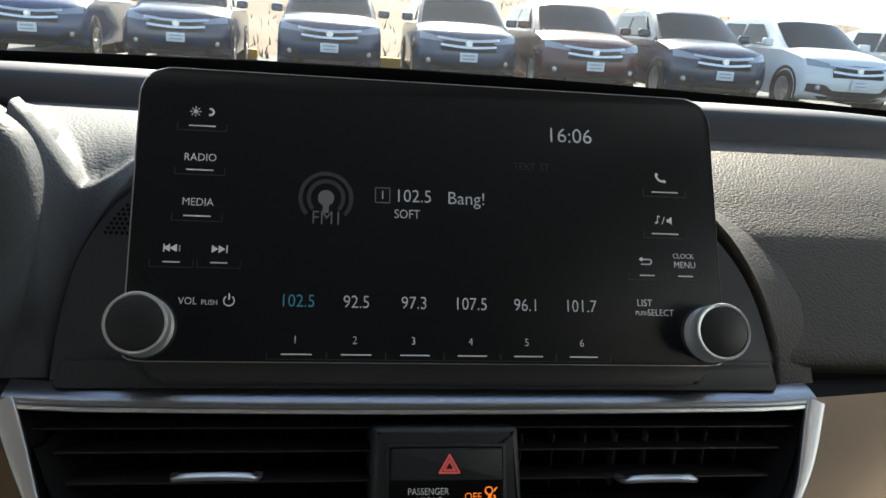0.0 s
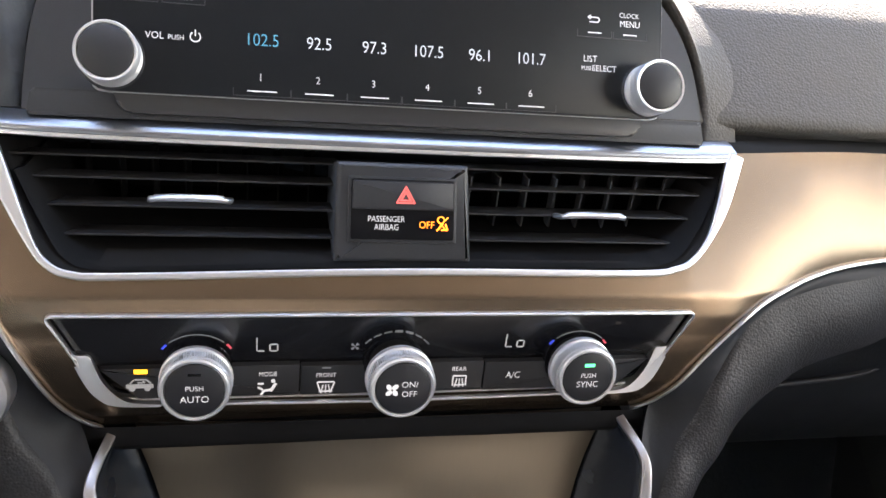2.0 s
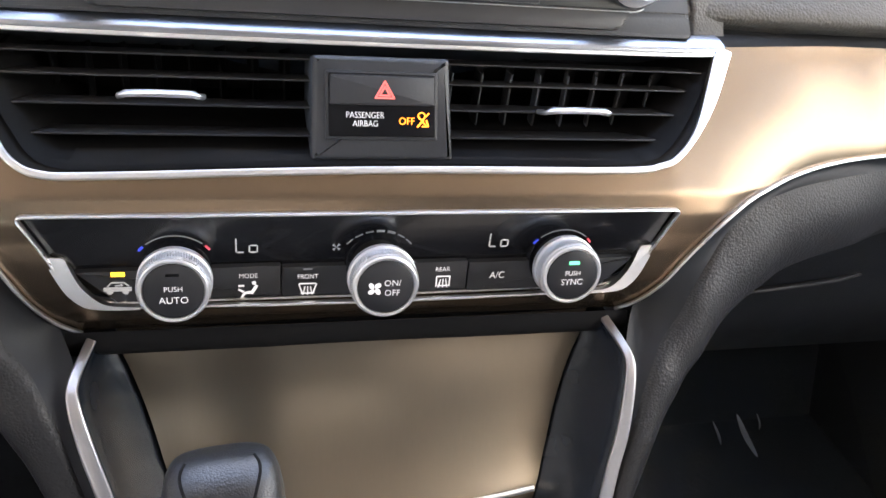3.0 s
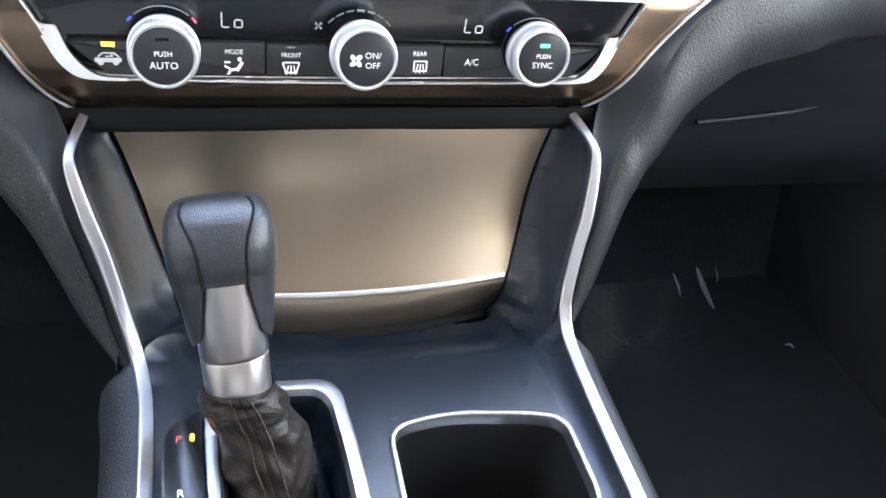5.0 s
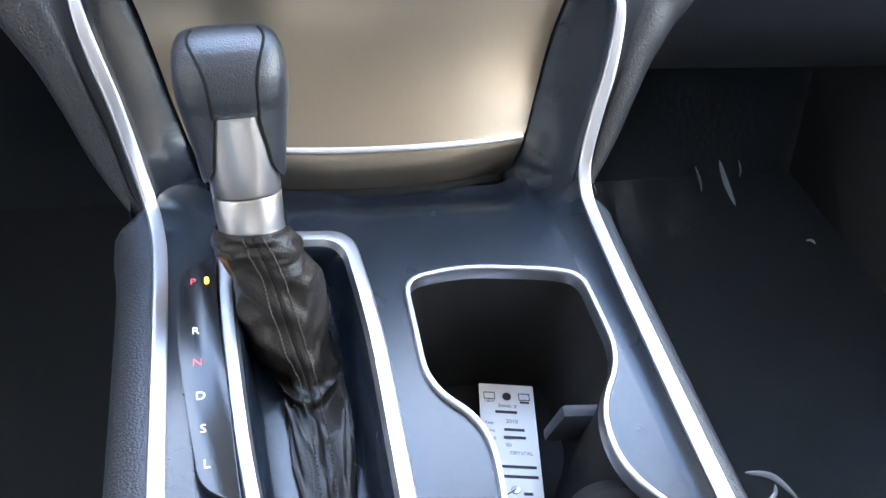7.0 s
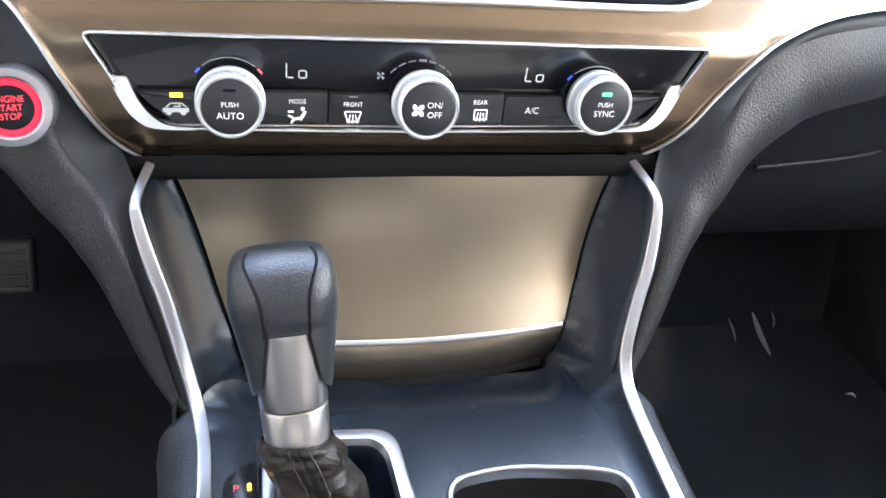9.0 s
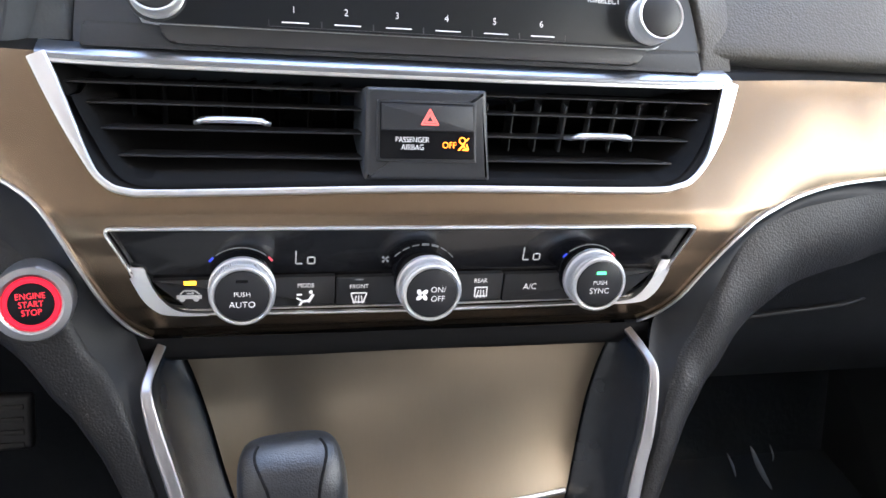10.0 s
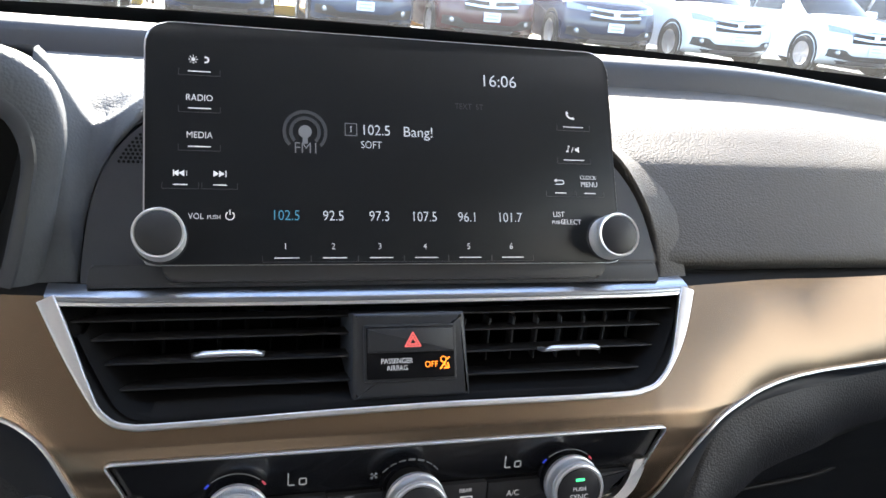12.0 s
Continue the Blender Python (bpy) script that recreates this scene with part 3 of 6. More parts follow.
on_screen("102.5", -0.0139, 0.9888, 0.0093, SCREEN_TEXT, "station_readout", squeeze=0.92)
on_screen("Bang!", 0.0132, 0.9886, 0.0093, SCREEN_TEXT, "song_title", squeeze=0.98)
on_screen("SOFT", -0.0170, 0.9805, 0.0066, SCREEN_TEXT, "station_name", squeeze=0.85)
on_screen("FM1", -0.0567, 0.9775, 0.0098, FAINT_TEXT, "band_name", squeeze=0.9)
on_screen("TEXT  ST", 0.0476, 1.0050, 0.0056, DIM_TEXT, "status_word", squeeze=0.85)
on_screen("1", -0.0294, 0.9890, 0.0062, SCREEN_TEXT, "preset_sign")
bm = bmesh.new()
for dx, dy, w, h in ((0, 0.0038, 0.0072, 0.0005), (0, -0.0038, 0.0072, 0.0005), (-0.0036, 0, 0.0005, 0.0076), (0.0036, 0, 0.0005, 0.0076)):
    bar(bm, S, -0.0294 + dx, sv(0.9890) + dy, w, h)
part("preset_frame", bm, FAINT_TEXT, display, smooth=0)
# radio mast sign: a dot with two rings
m = S @ Matrix.Translation((-0.0574, sv(0.9868), 0))
bm = lathe([(0, 0.0003), (0.0040, 0.0003), (0.0040, 0), (0, 0)], m, 24)
box(bm, (0.0030, 0.0060, 0.0003), m @ Matrix.Translation((0, -0.0045, 0.0001)))
part("mast_sign", bm, FAINT_TEXT, display, smooth=0)
for r in (0.0085, 0.0125):
    part("mast_ring", arc_band(m, r, -42, 222, 0.0020, steps=30), DIM_TEXT, display, smooth=0)
# key signs: sun and moon, skip keys, power, telephone, sound, back
bm = bmesh.new()
m = S @ Matrix.Translation((-0.1222, sv(1.0237), 0))
lathe([(0, 0.0003), (0.0011, 0.0003), (0.0011, 0), (0, 0)], m, 12, bm)
for a in range(8):
    box(bm, (0.0011, 0.0004, 0.0003), m @ pose(0, 0, 0, 0, 0, 45 * a) @ Matrix.Translation((0.0021, 0, 0)))
arc_band(S @ Matrix.Translation((-0.1152, sv(1.0237), 0)), 0.0016, -110, 110, 0.0009, bm=bm)
part("day_night_sign", bm, WHITE_INK, display, smooth=0)
for x, s in ((-0.1292, -1), (-0.1073, 1)):
    bm = bmesh.new()
    for dx in (-0.0022, 0.0010):
        tri = [(dx - 0.0013 * s, -0.0019), (dx + 0.0019 * s, 0), (dx - 0.0013 * s, 0.0019)]
        slab(tri if s > 0 else tri[::-1], 0.0003, S @ Matrix.Translation((x, sv(0.9625), 0.0003)), bm=bm)
    bar(bm, S, x + s * 0.0036, sv(0.9625), 0.0006, 0.0038)
    if s < 0:
        bar(bm, S, x + 0.0036, sv(0.9625), 0.0003, 0.003)
    part("skip_sign", bm, WHITE_INK, display, smooth=0)
bm = arc_band(S @ Matrix.Translation((-0.1015, sv(0.9405), 0)), 0.0024, -235, 55, 0.0006, steps=22)
bar(bm, S, -0.1015, sv(0.9405) + 0.002, 0.0006, 0.003)
part("power_sign", bm, WHITE_INK, display, smooth=0)
bm = arc_band(S @ Matrix.Translation((0.1192, sv(1.0024) + 0.002, 0)), 0.0036, 175, 285, 0.0010, steps=12)
for dx, dy in ((-0.0032, 0.0022), (0.0010, -0.0016)):
    box(bm, (0.0017, 0.0012, 0.0003), S @ pose(0.1192 + dx, sv(1.0024) + dy, 0, 0, 0, -45))
part("telephone_sign", bm, WHITE_INK, display, smooth=0)
bm = bmesh.new()
m = S @ Matrix.Translation((0.1183, sv(0.9820), 0))
for dx, dy, w, h, a in ((-0.0038, -0.0012, 0.0015, 0.0011, 20), (-0.0031, 0.0006, 0.0004, 0.0038, 0), (-0.0024, 0.0022, 0.0014, 0.0007, -25), (0, 0, 0.0004, 0.0042, -22), (0.0026, 0, 0.0013, 0.0018, 0)):
    box(bm, (w, h, 0.0003), m @ pose(dx, dy, 0, 0, 0, a))
slab([(0.0030, -0.0008), (0.0046, -0.0021), (0.0046, 0.0021), (0.0030, 0.0008)], 0.0003, m @ Matrix.Translation((0, 0, 0.0003)), bm=bm)
part("sound_sign", bm, WHITE_INK, display, smooth=0)
m = S @ Matrix.Translation((0.1076, sv(0.9622), 0))
bm = arc_band(m @ Matrix.Translation((0.0016, 0, 0)), 0.0013, -90, 90, 0.0006, steps=10)
bar(bm, m, -0.0002, 0.0013, 0.0036, 0.0006)
bar(bm, m, -0.0006, -0.0013, 0.0044, 0.0006)
slab([(-0.0020, 0.0026), (-0.0040, 0.0013), (-0.0020, 0.0)], 0.0003, m @ Matrix.Translation((0, 0, 0.0003)), bm=bm)
part("back_sign", bm, WHITE_INK, display, smooth=0)

# ---- air vents ----
def vent_path(shrink, push=0.0):
    pts = [(x * shrink, decor_y(x, z) + push, z) for x, z in VENT]
    return smooth_line(pts, 6)


SLAT = material("slat_black_plastic", (0.016, 0.0158, 0.0165), 0.36, spec=0.45, grain=0.1, grain_size=0.0005)
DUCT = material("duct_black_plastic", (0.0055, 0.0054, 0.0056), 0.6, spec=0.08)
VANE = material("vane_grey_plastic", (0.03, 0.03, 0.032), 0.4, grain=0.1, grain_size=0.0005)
trim = thing("vent_surround", (0, 0.06, 0.842), "polished silver frame round the central air vents", "trim")
side = vent_path(1.0)
wide = lambda t: 0.0036 + 0.0062 * (step(0.20, 0.02, t) + step(0.80, 0.98, t))
bevel_outer = [Vector((p.x * 0.995, p.y - 0.0022, 0.872 + (p.z - 0.872) * 0.985)) for p in side]
bevel_outer += [Vector((x, decor_y(x, 0.896) - 0.0022 - 0.004 * (1 - (x / 0.2) ** 2), 0.8945)) for x in [0.195 - 0.39 * k / 20 for k in range(21)]]
bevel_inner = [Vector((p.x * 0.955, p.y + 0.0070, 0.869 + (p.z - 0.869) * 0.86)) for p in bevel_outer]
bevel_deep = [Vector((p.x * 0.99, p.y + 0.0130, 0.869 + (p.z - 0.869) * 0.97)) for p in bevel_inner]
part("inner_bevel", sheet([bevel_outer, [a.lerp(b, 0.5) + Vector((0, -0.001, 0)) for a, b in zip(bevel_outer, bevel_inner)], bevel_inner, bevel_deep], closed=True), DEEP, trim, "dark satin inner bevel", smooth=60)
inset = [Vector((p.x - math.copysign(0.5 * (wide(i / (len(side) - 1)) - 0.0036), p.x) * (1 if p.z > 0.85 else 0), p.y - 0.001, p.z)) for i, p in enumerate(side)]
part("lower_frame", sweep(inset, wide, 0.005, up=(0, -0.8, 0.6), sides=20, power=5.0), CHROME, trim, "polished silver edge")
top = [(x, decor_y(x, 0.8975) - 0.001 - 0.004 * (1 - (x / 0.2) ** 2), 0.8975) for x in [-0.2000 + 0.4000 * k / 24 for k in range(25)]]
rows = [[(x, y + dy, z + dz) for x, y, z in top] for dy, dz in ((0.002, -0.0042), (-0.001, -0.0036), (-0.0016, -0.0010), (0.000, 0.0012), (0.007, 0.0030), (0.013, 0.0036), (0.014, 0.0))]
# darker than the other chrome: its dark reflection is put into the colour
part("upper_frame", sheet(rows), DARK_METAL, trim, "chrome upper edge, darkened for its dark reflection", smooth=50)
part("upper_lip", sweep([Vector((x, y - 0.0012, z - 0.0030)) for x, y, z in top], 0.0026, 0.0026), CHROME, trim, "thin polished silver lip")

for s in (-1, 1):
    vent = thing("air_vent", (s * 0.105, 0.08, 0.842), "black car air vent with level slats and a silver tab", "air vent", "central air vents")
    # hollow box behind the slats
    prof = [p for p in vent_path(0.955) if p.x * s > 0.0]
    prof = [Vector((0.0, decor_y(0, 0.842), 0.8425))] + (prof if s > 0 else prof[::-1])
    prof = [Vector((p.x, p.y, p.z + (0.003 if p.z < 0.88 else -0.003))) for p in prof]
    prof.append(Vector((0.0, decor_y(0, 0.894), 0.894)))
    ring0 = prof
    ring1 = [Vector((p.x * 0.982, p.y + 0.006, 0.869 + (p.z - 0.869) * 0.95)) for p in prof]
    ring2 = [Vector((p.x * 0.955, 0.125, 0.872 + (p.z - 0.869) * 0.86)) for p in prof]
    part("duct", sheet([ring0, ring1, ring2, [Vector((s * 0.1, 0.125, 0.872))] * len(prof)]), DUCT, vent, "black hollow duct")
    for j, z in enumerate((0.8842, 0.8755, 0.8645, 0.8530)):
        x1 = lerp([(0.842, 0.155), (0.85, 0.167), (0.86, 0.176), (0.875, 0.186), (0.895, 0.196)], z)
        y = 0.030 + 0.74 * (z - 0.832) + 0.012
        x0 = 0.030
        rows = []
        for k in range(13):
            x = s * (x0 + (x1 - x0) * k / 12)
            yy = y
            rows.append([(x, yy + a, z + b) for a, b in ((0.0, 0.0), (0.0003, 0.0005), (0.0012, 0.0006), (0.018, -0.0034), (0.018, -0.0040), (0.0020, -0.0008), (0.0003, -0.0005))])
        part("slat", sheet(rows, closed=True), SLAT, vent)
    for k in range(8):
        x = s * (0.043 + 0.0165 * k)
        if s > 0:
            lo, hi = (0.848 if abs(x) < 0.15 else 0.862), 0.8785
        else:
            lo, hi = 0.850, 0.8770
        turn = radians(10 + 5 * k) * (1 if s > 0 else -0.4)
        blade = []
        for q in range(6):      # a blade bowed along its depth
            a = q / 5
            blade.append([Vector((x + math.sin(turn) * 0.022 * a - s * 0.004 * math.sin(math.pi * a), (0.084 if s > 0 else 0.106) + math.cos(turn) * 0.022 * a, lo + (hi - lo) * v)) for v in (0, 0.5, 1)])
        # left vanes get the duct's near-black: shade put into their colour
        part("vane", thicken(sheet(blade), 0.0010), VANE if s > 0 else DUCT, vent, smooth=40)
    xc = -0.1025 if s < 0 else 0.1062
    tab = [(xc + dx, 0.0545 + dy, (0.8740 if s < 0 else 0.8700) + dz) for dx, dy, dz in ((-0.0182, 0.0100, -0.0040), (-0.0174, 0.0030, -0.0016), (-0.0150, 0.0, 0.0008), (-0.005, 0, 0.0012), (0.005, 0, 0.0012), (0.0150, 0.0, 0.0008), (0.0174, 0.0030, -0.0016), (0.0182, 0.0100, -0.0040))]
    part("tab", sweep(smooth_line(tab, 5), 0.0040, 0.0026, up=(0, -0.2, 1), power=4.0, sides=16), CHROME, vent, "silver slat tab")

# ---- warning light switch between the vents ----
H = axes((0, 0.0579, 0.8779), (1, 0, 0), (0, 0.0056, 0.0133))
switch = thing("hazard_switch_panel", (0.001, 0.055, 0.846), "grey panel with red triangle switch and airbag light", "switch panel")
part("body", slab(rounded([(-0.0325, 0.0165), (-0.0335, -0.0345), (0.0385, -0.0345), (0.0355, 0.0165)], 0.0015, 3), 0.05, H @ Matrix.Translation((0, 0, -0.001)), bevel=0.003, seg=3), PLASTIC, switch)
part("frame", slab(rounded([(-0.0266, 0.0094), (-0.0266, -0.0240), (0.0297, -0.0240), (0.0293, 0.0094)], 0.001, 3), 0.006, H @ Matrix.Translation((0, 0, 0.0004)), bevel=0.0008), PLASTIC, switch, "grey inner frame")
part("indicator_window", slab(rounded([(-0.0252, 0.0082), (-0.0252, -0.0224), (0.0282, -0.0224), (0.0279, 0.0082)], 0.001, 3), 0.004, H @ Matrix.Translation((0, 0, 0.0010)), bevel=0.0002), WINDOW_BLACK, switch, "gloss black indicator window")
part("button", slab(rounded([(-0.0245, 0.0074), (-0.0245, -0.0070), (0.0275, -0.0070), (0.0272, 0.0074)], 0.0008, 3), 0.004, H @ Matrix.Translation((0, 0, 0.0020)), bevel=0.0008), PLASTIC, switch, "dark grey warning light button")
m = H @ Matrix.Translation((0.0024, -0.0004, 0.0023))
bm = bmesh.new()
for r in (0.0053, 0.0029):
    pts = [(r * math.cos(radians(90 + 120 * k)), r * math.sin(radians(90 + 120 * k)) - 0.0004) for k in range(3)]
    for a, b in zip(pts, pts[1:] + pts[:1]):
        d = Vector(b) - Vector(a)
        box(bm, (d.length + 0.0007, 0.0009, 0.0003), m @ pose((a[0] + b[0]) / 2, (a[1] + b[1]) / 2, 0, 0, 0, math.degrees(math.atan2(d.y, d.x))))
part("warning_triangle", bm, HAZARD_RED, switch, "red double triangle", smooth=0)
letters("PASSENGER", 0.0043, H @ Matrix.Translation((-0.0072, -0.0120, 0.0013)), WHITE_INK, switch, squeeze=0.85)
letters("AIRBAG", 0.0043, H @ Matrix.Translation((-0.0070, -0.0161, 0.0013)), WHITE_INK, switch, squeeze=0.85)
letters("OFF", 0.0052, H @ Matrix.Translation((0.0137, -0.0147, 0.0013)), AMBER, switch, "warning_word", squeeze=0.9)
m = H @ Matrix.Translation((0.0216, -0.0142, 0.0013)) @ Matrix.Diagonal((0.82, 0.82, 1, 1))
bm = arc_band(m @ Matrix.Translation((-0.0006, 0.0028, 0)), 0.0021, 0, 360, 0.0007, steps=20)
for dx, dy, w, h, a in ((-0.0012, -0.0016, 0.0060, 0.0011, 50), (0.0016, -0.0034, 0.0040, 0.0010, 0), (0, -0.0004, 0.0088, 0.0008, -48), (0.0030, -0.0014, 0.0010, 0.0040, 20), (0.0030, 0.0036, 0.0030, 0.0008, 50)):
    box(bm, (w, h, 0.0003), m @ pose(dx, dy, 0.0002, 0, 0, a))
part("airbag_sign", bm, AMBER, switch, "lit amber airbag sign", smooth=0)

# ---- climate panel ----
climate = thing("climate_panel", (0, 0.03, 0.775), "gloss black climate control panel with three silver knobs", "climate panel")
A = axes((0, 0.0320, 0.8), (1, 0, 0), (0, 0.0, 1))        # upper glossy plane, x and z about 0.8


def az(z):
    return z - 0.8


inner = [(x * 0.992, az(z) * 0.985) for x, z in CLIMATE]
part("base", slab(inner, 0.03, A @ Matrix.Translation((0, 0, -0.001))), GLOSS, climate)
upper = rounded([(-0.1628, 0.0232), (-0.1530, -0.0018), (-0.1450, -0.0042), (0.1450, -0.0026), (0.1535, -0.0018), (0.1628, 0.0236)], [0.003, 0.002, 0, 0, 0.002, 0.003], 4)
part("display_window", slab(upper, 0.004, A @ Matrix.Translation((0, 0, 0.0004)), bevel=0.0006), GLOSS, climate, "gloss black temperature display")
B = axes((0, 0.0282, 0.7855), (1, 0, 0), (0, 0.10, 1))    # plane of the keys


for x0, x1 in ((-0.1450, -0.0485), (-0.0480, 0.0495), (0.0500, 0.1460)):
    o = [(x0, 0.0086), (x0 + (0.018 if x0 < -0.1 else 0), -0.0088), (x1 - (0.018 if x1 > 0.1 else 0), -0.0082), (x1, 0.0096)]
    part("key", slab(rounded(o, 0.0008, 2), 0.008, B, bevel=0.0008), PLASTIC, climate)
# bright outline
line = [A @ Vector((x, az(z), 0.002)) for x, z in CLIMATE]
part("outline", sweep(line, 0.0017, 0.004, up=(0, -1, 0.1), closed=True), CHROME, climate, "thin bright silver outline")
for s in (-1, 1):
    outer = smooth_line([(x, z, 0) for x, z in ((0.1580, 0.8036), (0.1541, 0.7941), (0.1490, 0.7845), (0.1430, 0.7786), (0.1375, 0.7764), (0.1281, 0.7756), (0.1160, 0.7754))], 5)
    hollow = smooth_line([(x, z, 0) for x, z in ((0.1580, 0.8037), (0.1527, 0.8026), (0.1487, 0.8022), (0.1463, 0.7964), (0.1438, 0.7905), (0.1404, 0.7855), (0.1362, 0.7812), (0.1320, 0.7786), (0.1265, 0.7774), (0.1160, 0.7766))], 5)
    ring = [(s * p.x, p.y - 0.7855) for p in outer] + [(s * p.x, p.y - 0.7855) for p in hollow[::-1]]
    if s < 0:
        ring = ring[::-1]
    part("wedge", slab(ring, 0.005, axes((0, 0.0250, 0.7855), (1, 0, 0), (0, 0.30, 1)), bevel=0.0005), CHROME, climate, "flared silver corner piece")
foot = [(x, 0.0262 - 0.003 * (1 - (x / 0.13) ** 2), 0.7755) for x in [-0.13 + 0.26 * k / 16 for k in range(17)]]
part("lower_bar", sweep(foot, 0.0018, 0.003, up=(0, -1, 0)), CHROME, climate, "thin bright silver bar")
knobs = []
for x, z, a in ((-0.0985, 0.7970, ""), (0.0003, 0.7998, ""), (0.0998, 0.7993, "")):
    d = 0.0298 - (0.0002 if abs(x) < 0.05 else 0.0062)
    m = axes((x, 0.0300, z - 0.18 * d), (1, 0, 0), (0, 0.18, 0.98))
    k = dial(climate, m, 0.0154, 0.0170, d, "temperature_knob" if abs(x) > 0.05 else "fan_knob", "silver knurled rotary knob with black face", True, 0.0150)
    knobs.append((k, m @ Matrix.Translation((0, 0, d + 0.0002))))
    part("knob_seat", lathe([(0, 0.0008), (0.0160, 0.0008), (0.0165, 0.0), (0.0165, -0.004), (0, -0.004)], m, 40), GLOSS, climate)
k, m = knobs[0]
letters("PUSH", 0.0036, m @ Matrix.Translation((0, 0.0012, 0)), WHITE_INK, k)
letters("AUTO", 0.0048, m @ Matrix.Translation((0, -0.0045, 0)), WHITE_INK, k)
bm = bmesh.new()
bar(bm, m, 0, 0.0085, 0.0060, 0.0014)
part("pilot_light", bm, GLOSS, k, smooth=0)
k, m = knobs[1]
letters("ON/", 0.0045, m @ Matrix.Translation((0.0032, 0.0022, 0)), WHITE_INK, k)
letters("OFF", 0.0045, m @ Matrix.Translation((0.0032, -0.0030, 0)), WHITE_INK, k)
bm = bmesh.new()
for q in range(4):
    lathe([(0, 0.0003), (0.0016, 0.0003), (0.0016, 0), (0, 0)], m @ pose(-0.0056, -0.0004, 0, 0, 0, 30 + 90 * q) @ Matrix.Translation((0.0021, 0.0006, 0)) @ Matrix.Diagonal((1.1, 0.75, 1, 1)), 14, bm)
part("fan_sign", bm, WHITE_INK, k, smooth=0)
k, m = knobs[2]
letters("PUSH", 0.0036, m @ Matrix.Translation((0, 0.0012, 0)), WHITE_INK, k)
letters("SYNC", 0.0048, m @ Matrix.Translation((0, -0.0038, 0)), WHITE_INK, k)
bm = bmesh.new()
bar(bm, m, 0, 0.0072, 0.0056, 0.0018)
part("pilot_light", bm, GREEN, k, "lit green pilot light", smooth=0)
# scales over the knobs
SA = A @ Matrix.Translation((0, 0, 0.0006))
for x, zc in ((-0.0990, -0.0078), (0.1018, -0.0080)):
    m = SA @ Matrix.Translation((x, zc, 0))
    part("scale", arc_band(m, 0.0203, 50, 130, 0.0006), FAN_GREY, climate, smooth=0)
    part("cold_mark", arc_band(m, 0.0203, 135, 144, 0.0012, steps=4), BLUE_INK, climate, "blue mark", smooth=0)
    part("warm_mark", arc_band(m, 0.0203, 36, 45, 0.0012, steps=4), DIM_RED, climate, "red mark", smooth=0)
m = SA @ Matrix.Translation((0.0008, -0.0083, 0))
for q in range(7):
    part("fan_step", arc_band(m, 0.0217, 139 - 15 * q, 128 - 15 * q, 0.0007 + (0.0006 if q in (3, 4) else 0), steps=4), FAN_GREY, climate, smooth=0)
bm = bmesh.new()
for q in range(4):
    slab([(0, 0), (0.0022, 0.0009), (0.0024, -0.0007)], 0.0003, SA @ pose(-0.0208, 0.0042, 0.0003, 0, 0, 45 + 90 * q), bm=bm)
part("fan_sign", bm, FAINT_TEXT, climate, smooth=0)
for x, z in ((-0.0655, 0.0062), (0.0650, 0.0066)):
    bm = bmesh.new()
    for dx, dy, w, h in ((-0.0046, 0.0021, 0.0007, 0.0036), (-0.0046, -0.0021, 0.0007, 0.0036), (-0.0026, -0.0041, 0.0032, 0.0007),
                         (0.0018, -0.0021, 0.0007, 0.0036), (0.0056, -0.0021, 0.0007, 0.0036), (0.0037, -0.0001, 0.0030, 0.0007), (0.0037, -0.0041, 0.0030, 0.0007)):
        bar(bm, SA, x + dx, z + dy, w, h)
    part("temperature_readout", bm, SEGMENT, climate, "dim segment digits reading Lo", smooth=0)
KB = B @ Matrix.Translation((0, 0, 0.0003))
for body, x, v, size in (("MODE", -0.0645, 0.0043, 0.0036), ("FRONT", -0.0350, 0.0030, 0.0036), ("REAR", 0.0358, 0.0050, 0.0038), ("A/C", 0.0665, 0.0005, 0.0056)):
    letters(body, size, KB @ Matrix.Translation((x, v, 0)), WHITE_INK, climate, squeeze=0.9)
bm = bmesh.new()   # seated passenger with air arrows
lathe([(0, 0.0003), (0.0011, 0.0003), (0.0011, 0), (0, 0)], KB @ Matrix.Translation((-0.0618, 0.0004, 0)), 10, bm)
for dx, dy, w, h, a in ((0.0012, -0.0035, 0.0056, 0.0016, 60), (-0.0018, -0.0052, 0.0040, 0.0013, 10), (-0.0042, -0.0068, 0.0030, 0.0012, 60), (-0.0050, -0.0012, 0.0030, 0.0010, 0), (-0.0052, -0.0040, 0.0030, 0.0010, -30)):
    box(bm, (w, h, 0.0003), KB @ pose(-0.0630 + dx, dy, 0, 0, 0, a))
part("airflow_sign", bm, WHITE_INK, climate, smooth=0)
for x, v, s in ((-0.0350, -0.0040, 1), (0.0365, -0.0022, 0)):
    bm = bmesh.new()
    w = 0.0042 if s else 0.0036
    for dx, dy, ww, hh, a in ((0, 0.0030, 2 * w, 0.0007, 0), (-w * (0.85 if s else 1), 0.0, 0.0007, 0.0060, 18 * s), (w * (0.85 if s else 1), 0.0, 0.0007, 0.0060, -18 * s), (0, -0.0026, w * 1.6, 0.0007, 0)):
        box(bm, (ww, hh, 0.0003), KB @ pose(x + dx, v + dy, 0, 0, 0, a))
    for q in (-1, 0, 1):
        box(bm, (0.0006, 0.0052, 0.0003), KB @ pose(x + 0.0019 * q, v - 0.0012, 0.0001, 0, 0, 12 * q))
    part("defrost_sign", bm, WHITE_INK, climate, smooth=0)
bm = bmesh.new()   # recirculation: small car with an arrow
KR = KB @ Matrix.Translation((-0.1262, 0.0002, 0))
